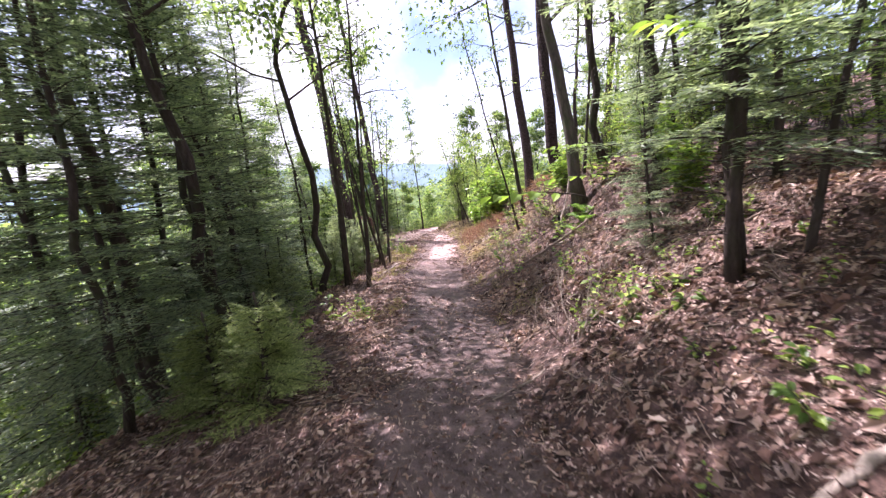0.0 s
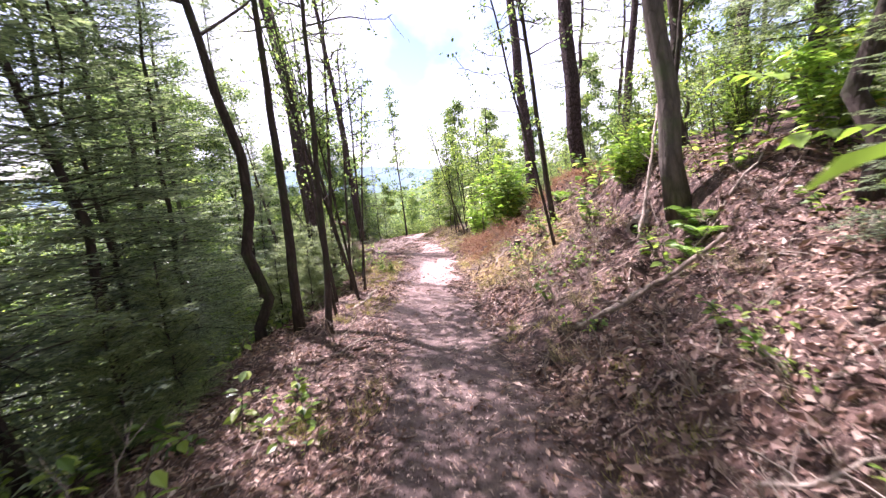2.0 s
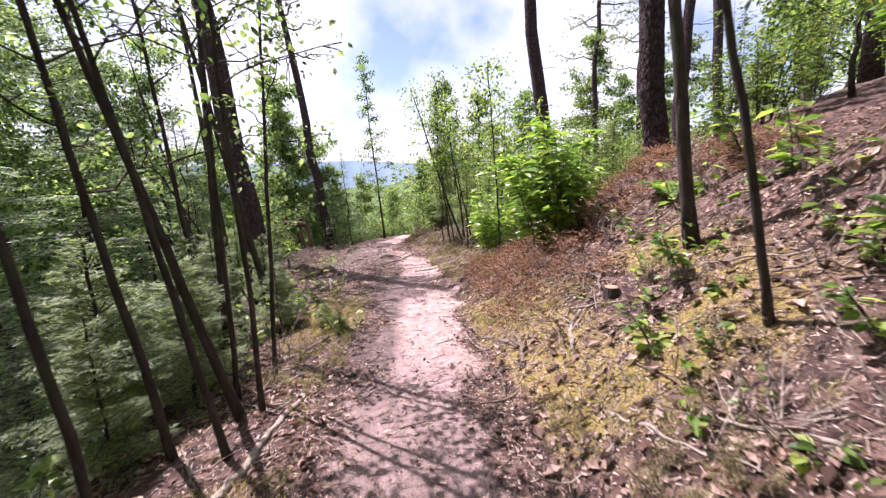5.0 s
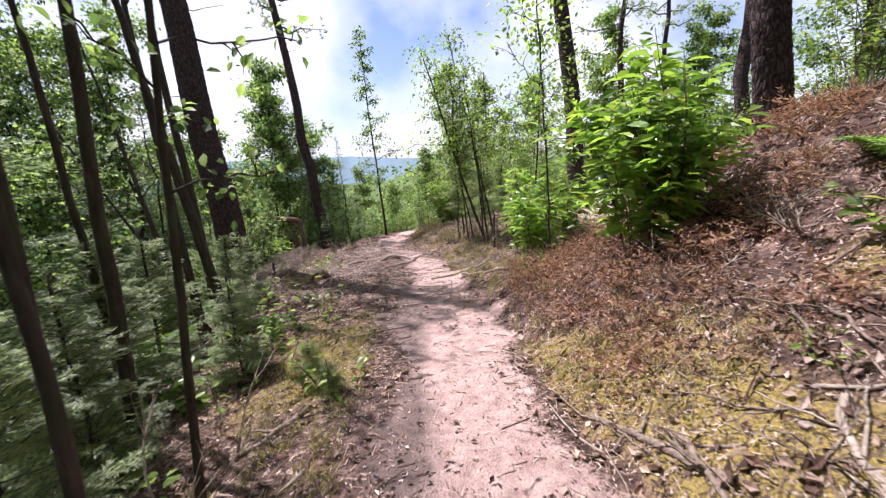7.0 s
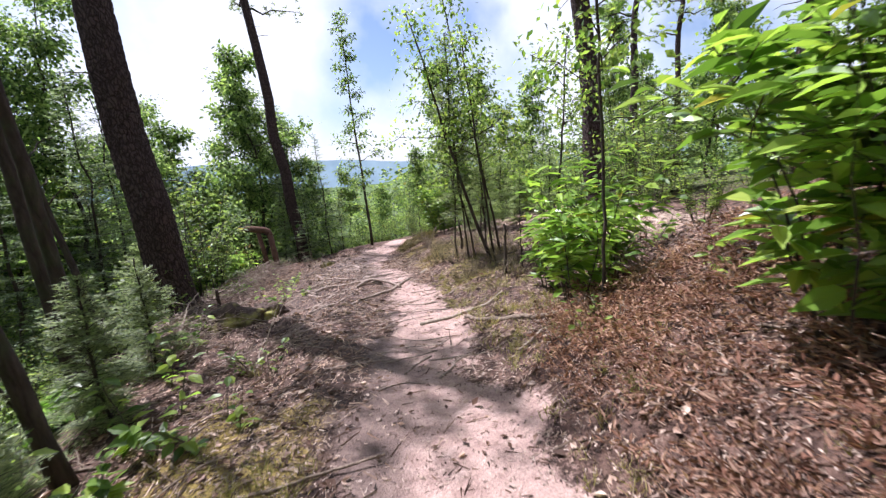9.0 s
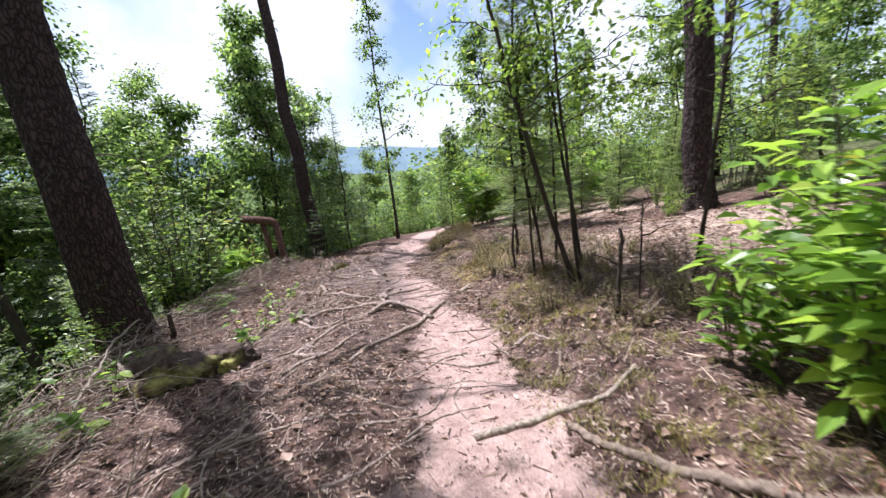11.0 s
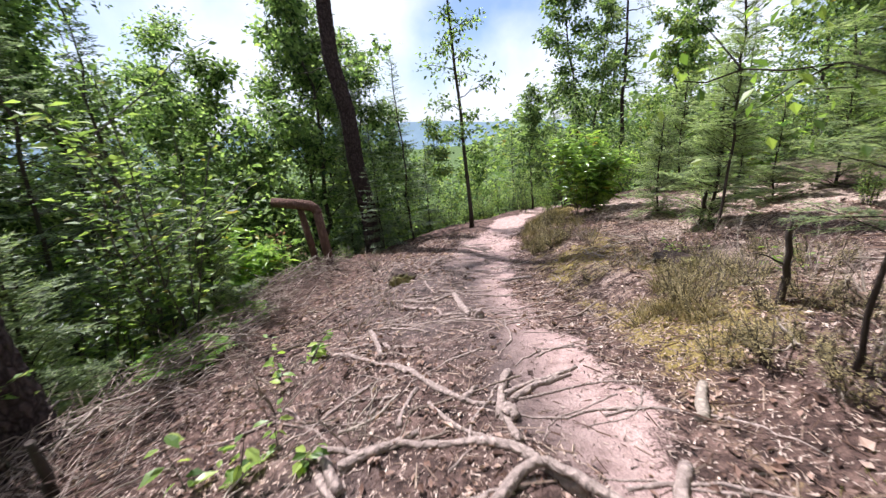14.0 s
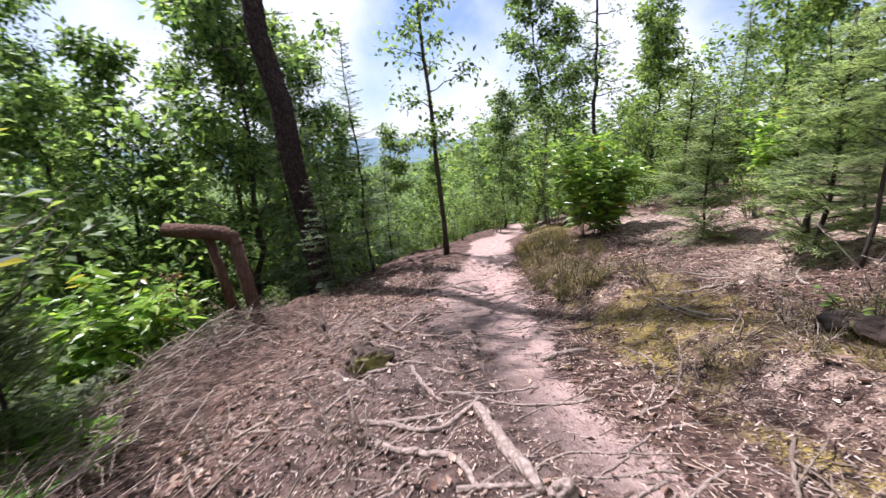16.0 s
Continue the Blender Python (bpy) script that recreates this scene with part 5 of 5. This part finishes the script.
# a leafy twig that hangs into the view over the bank
def hanging_twig(m, L, leaves, leaf, seed, label):
    r = np.random.default_rng(seed)
    t = empty_at("leafy_branch", m, label, "branch")
    P = bent_line((0, 0, 0), (-L, -.1, -.04), 10, .03, r, .01)
    part("stem", tube(P, np.linspace(.008, .002, 10), 5), M_DARK_BARK, t)
    for k in range(leaves):
        f = .25 + .75 * k / leaves
        c = np.array([np.interp(f, np.linspace(0, 1, 10), P[:, i]) for i in range(3)])
        d = np.array([-.5, (1 if k % 2 else -1) * .9, r.uniform(-.5, -.1)])
        ln = leaf * r.uniform(.75, 1.15)
        part("leaf", spread(LEAF6, c[None], d[None], np.array([[0, 0, 1.0]]) + r.normal(0, .2, (1, 3)), ln, ln * .55), M_CHESTNUT, t)
    return t


hanging_twig(pose(1.32, 3.9, 1.2, 0, 7, 3), 1.0, 8, .19, 96, "beech twig with bright translucent leaves over the bank")
hanging_twig(pose(2.0, 4.9, 1.35, 0, 0, -5), .9, 10, .13, 97, "beech twig with bright translucent leaves over the bank")
hanging_twig(pose(2.2, 6.0, 1.75, 0, 0, 20), .9, 12, .13, 98, "beech twig with bright translucent leaves over the bank")
hanging_twig(pose(1.9, 3.0, 2.3, 0, 0, 30), .9, 12, .15, 99, "beech twig with bright translucent leaves over the bank")

# ---- ground cover ----
def scatter(n, x0, x1, y0, y1, keep, seed):
    r = np.random.default_rng(seed)
    x, y = r.uniform(x0, x1, n), r.uniform(y0, y1, n)
    k = r.random(n) < keep(x, y)
    return x[k], y[k], r


def flat_ways(x, y, r, tip=.25):
    """Random ways along the ground, and up ways that tip a little off its normal."""
    nrm = ground_normal(x, y)
    w = r.normal(0, 1, (len(x), 3))
    w -= nrm * (w * nrm).sum(-1, keepdims=True)
    return unit(w) + nrm * r.normal(0, tip, (len(x), 1)), nrm + r.normal(0, tip, (len(x), 3))


CURL = (np.array([(0, 0, .05), (.4, -.5, .22), (1, 0, .12), (.45, .5, .18), (.5, 0, -.04)]), [(0, 1, 4), (1, 2, 4), (2, 3, 4), (3, 0, 4)])


def litter_density(x, y):
    p, d, s, m, g = masks(x, y)
    near = np.interp(y, [0, 8, 12, 16], [1, .9, .5, .35])
    return np.clip(1 - .85 * p - .8 * s - .6 * m - .3 * g, 0, 1) * near * sstep(-.5, .35, vnoise(x, y + 70, .8, 3) + .2)


x, y, r = scatter(120000, -4.5, 5.0, .3, 27, litter_density, 71)
w, up = flat_ways(x, y, r, .3)
ln = r.uniform(.02, .065, len(x)) * np.where(r.random(len(x)) < .12, 1.5, 1)
thing("leaf_litter", spread(CURL, on_ground(x, y, .012), w, up, ln, ln * r.uniform(.4, .75, len(x))), M_LITTER, (0, 0, 0), "dry brown fallen leaves strewn over the forest floor", "leaf litter", "", "stuff")
x, y, r = scatter(9000, .2, 5.0, .8, 11, lambda x, y: litter_density(x, y) * sstep(.5, 1.0, x - path_x(y)) * .6, 70)
w, up = flat_ways(x, y, r, .35)
ln = r.uniform(.06, .12, len(x))
thing("leaf_litter", spread(CURL, on_ground(x, y, .02), w, up, ln, ln * r.uniform(.4, .65, len(x))), M_LITTER, (0, 0, 0), "large dry beech and chestnut leaves on the bank", "leaf litter", "", "stuff")
x, y, r = scatter(62000, -4.2, 3.6, .3, 27.5, lambda x, y: np.clip(1.1 - .95 * masks(x, y)[0] - .6 * sstep(15, 17, y) * sstep(-.2, -.5, x - path_x(y)) * sstep(-2.6, -2.0, x - path_x(y)), 0.07, 1), 72)
w, up = flat_ways(x, y, r, .12)
n = len(x)
thing("twig_litter", spread(STICK, on_ground(x, y, .004), w, up, r.uniform(.02, .13, n) * np.where(r.random(n) < .06, 2.2, 1), r.uniform(.004, .012, n), True), M_TWIG, (0, 0, 0), "small dry twigs and bark bits on the ground", "twig litter", "", "stuff")

chips = lambda x, y: np.clip(.9 - .8 * masks(x, y)[0] + .25 * sstep(14, 17, y) * sstep(-.25, -.6, x - path_x(y)), np.where(y < 9.5, .5, .14), 1)
x, y, r = scatter(340000, -3.7, 3.2, .3, 27, chips, 79)
w, up = flat_ways(x, y, r, .2)
n = len(x)
thing("needle_litter", spread(NEEDLE, on_ground(x, y, .006), w, up, r.uniform(.014, .055, n), r.uniform(.005, .014, n)), M_CHIPS, (0, 0, 0), "fine litter of needles and bark chips", "needle litter", "", "stuff")


def tufts(name, n, keep, box, mat, seed, label, L, W, per, lean=.6, template=BLADE, category="plants"):
    x, y, r = scatter(n, *box, keep, seed)
    m = len(x)
    X, Yy = np.repeat(x, per) + r.normal(0, .03, m * per), np.repeat(y, per) + r.normal(0, .03, m * per)
    way = r.normal(0, lean, (m * per, 3)) * (1, 1, .2) + (0, 0, 1)
    size = np.repeat(r.uniform(.5, 1.2, m), per) * r.uniform(.6, 1.2, m * per)
    return thing(name, spread(template, on_ground(X, Yy, -.005), way, r.normal(0, 1, (m * per, 3)), L * size, W), mat, (0, 0, 0), label, category, "", "stuff")


side = lambda x, y: (1 - sstep(15, 16, y) * (x < path_x(y))) * sstep(.55, .8, np.abs(x - path_x(y))) * sstep(1.9, 1.2, np.abs(x - path_x(y)))
tufts("dry_grass", 4600, lambda x, y: side(x, y) * sstep(-.3, .4, vnoise(x, y, 1.2, 2)), (-2.5, 2.5, 5, 19), M_GRASS, 73, "tufts of dry yellowish grass beside the path", .11, .005, 16, .7, BLADE, "grass")
tufts("moss_cushions", 9000, lambda x, y: sstep(.35, .8, masks(x, y)[3]), (-3, 3, 5, 27), M_MOSS, 74, "low cushions of yellow-green moss", .022, .012, 6, .9, NEEDLE, "moss")
heath = lambda x, y: sstep(.75, 1.1, x - path_x(y)) * sstep(2.6, 1.7, x - path_x(y)) * sstep(17.6, 19.5, y) * sstep(24.5, 21.5, y) * sstep(-.35, .3, vnoise(x + 5, y, .9, 2))
tufts("heather", 700, heath, (-.5, 2.5, 17, 25), M_HEATHER, 75, "low dry heather along the bank", .24, .006, 44, .8, BLADE, "heather")
tufts("heather", 700, lambda x, y: sstep(.5, .8, x - path_x(y)) * sstep(2.2, 1.2, x - path_x(y)), (-1, 2, 24, 29), M_HEATHER, 76, "low dry heather along the bank", .22, .007, 26, .5, BLADE, "heather")

heather = leafy_shoots(leaning(.45, 20.6), 24, .36, 611, "bushy olive-brown heather on the bank", leaf=.024, lw=.35, mat=M_HEATHER, name="heather_bush", gap=.013, spreadout=1.0, template=NEEDLE, per=3, stem_r=.004, side=.12)
r9 = np.random.default_rng(19)
for i in range(64):
    y = r9.uniform(16.8, 22.4) if i < 50 else r9.uniform(23.5, 28.5)
    x = float(path_x(y)) + (r9.uniform(1.0, 3.0) if i < 50 else r9.uniform(.65, 1.3))
    copy_thing(heather, leaning(x, y, 0, i * 53, r9.uniform(.6, 1.15)))

for i in range(22):
    y = r9.uniform(5.5, 10.8)
    x = float(path_x(y)) + r9.uniform(.9, 2.6)
    copy_thing(heather, leaning(x, y, 0, i * 59, r9.uniform(.35, .8)))

# dead red-brown bracken under the chestnut bush
x, y, r = scatter(3400, .2, 3.6, 11.3, 15.2, lambda x, y: sstep(.8, 1.15, x - path_x(y)) * sstep(-.35, .1, vnoise(x, y + 11, .6, 3)) * sstep(.0, .4, (x - .3) * .6 - np.abs(y - 12.9) * .25 + .5), 77)
pos, way, ups, lens = [], [], [], []
for cx, cy in zip(x, y):
    a, L = r.uniform(0, 6.28), r.uniform(.16, .46)
    d = np.array([math.cos(a), math.sin(a), r.uniform(-.1, .8)])
    sd = np.cross(d, (0, 0, 1.0))
    s = np.linspace(.1, 1, 10)[:, None]
    P = on_ground(np.array(cx), np.array(cy), r.uniform(.0, .12)) + s * L * d - np.concatenate([np.zeros((10, 2)), .2 * L * s * s], 1)
    for g in (-1, 1):
        pos.append(P), way.append(np.tile(g * sd + .4 * d, (10, 1)) + r.normal(0, .6, (10, 3)))
        ups.append(np.array([0, 0, 1.0]) + r.normal(0, .9, (10, 3))), lens.append(L * .17 * (1.1 - s[:, 0]))
lens = np.concatenate(lens) + .01
thing("dead_bracken", spread(LEAF2, np.concatenate(pos), np.concatenate(way), np.concatenate(ups), lens, lens * .26), M_BRACKEN, (0, 0, 0), "crumpled dead red-brown bracken on the bank", "bracken", "", "stuff")
# fine brush over the left edge
x, y, r = scatter(16000, -6, -2, 16.2, 25.4, lambda x, y: np.exp(-((x - path_x(y) - edge_u(y) + .1) / .55) ** 2), 78)
a = r.normal(.8, 1.3, len(x))
n = len(x)
thing("fine_brush", spread(STICK, on_ground(x, y, 0) + np.stack([0 * x, 0 * x, r.uniform(0, .24, n)], -1), np.stack([np.cos(a), np.sin(a), r.normal(.08, .3, n)], -1), r.normal(0, 1, (n, 3)), r.uniform(.12, .42, n), r.uniform(.003, .0065, n), True), M_BRUSH, (0, 0, 0), "tangle of fine dry grey-brown brush along the edge", "brush", "", "stuff")
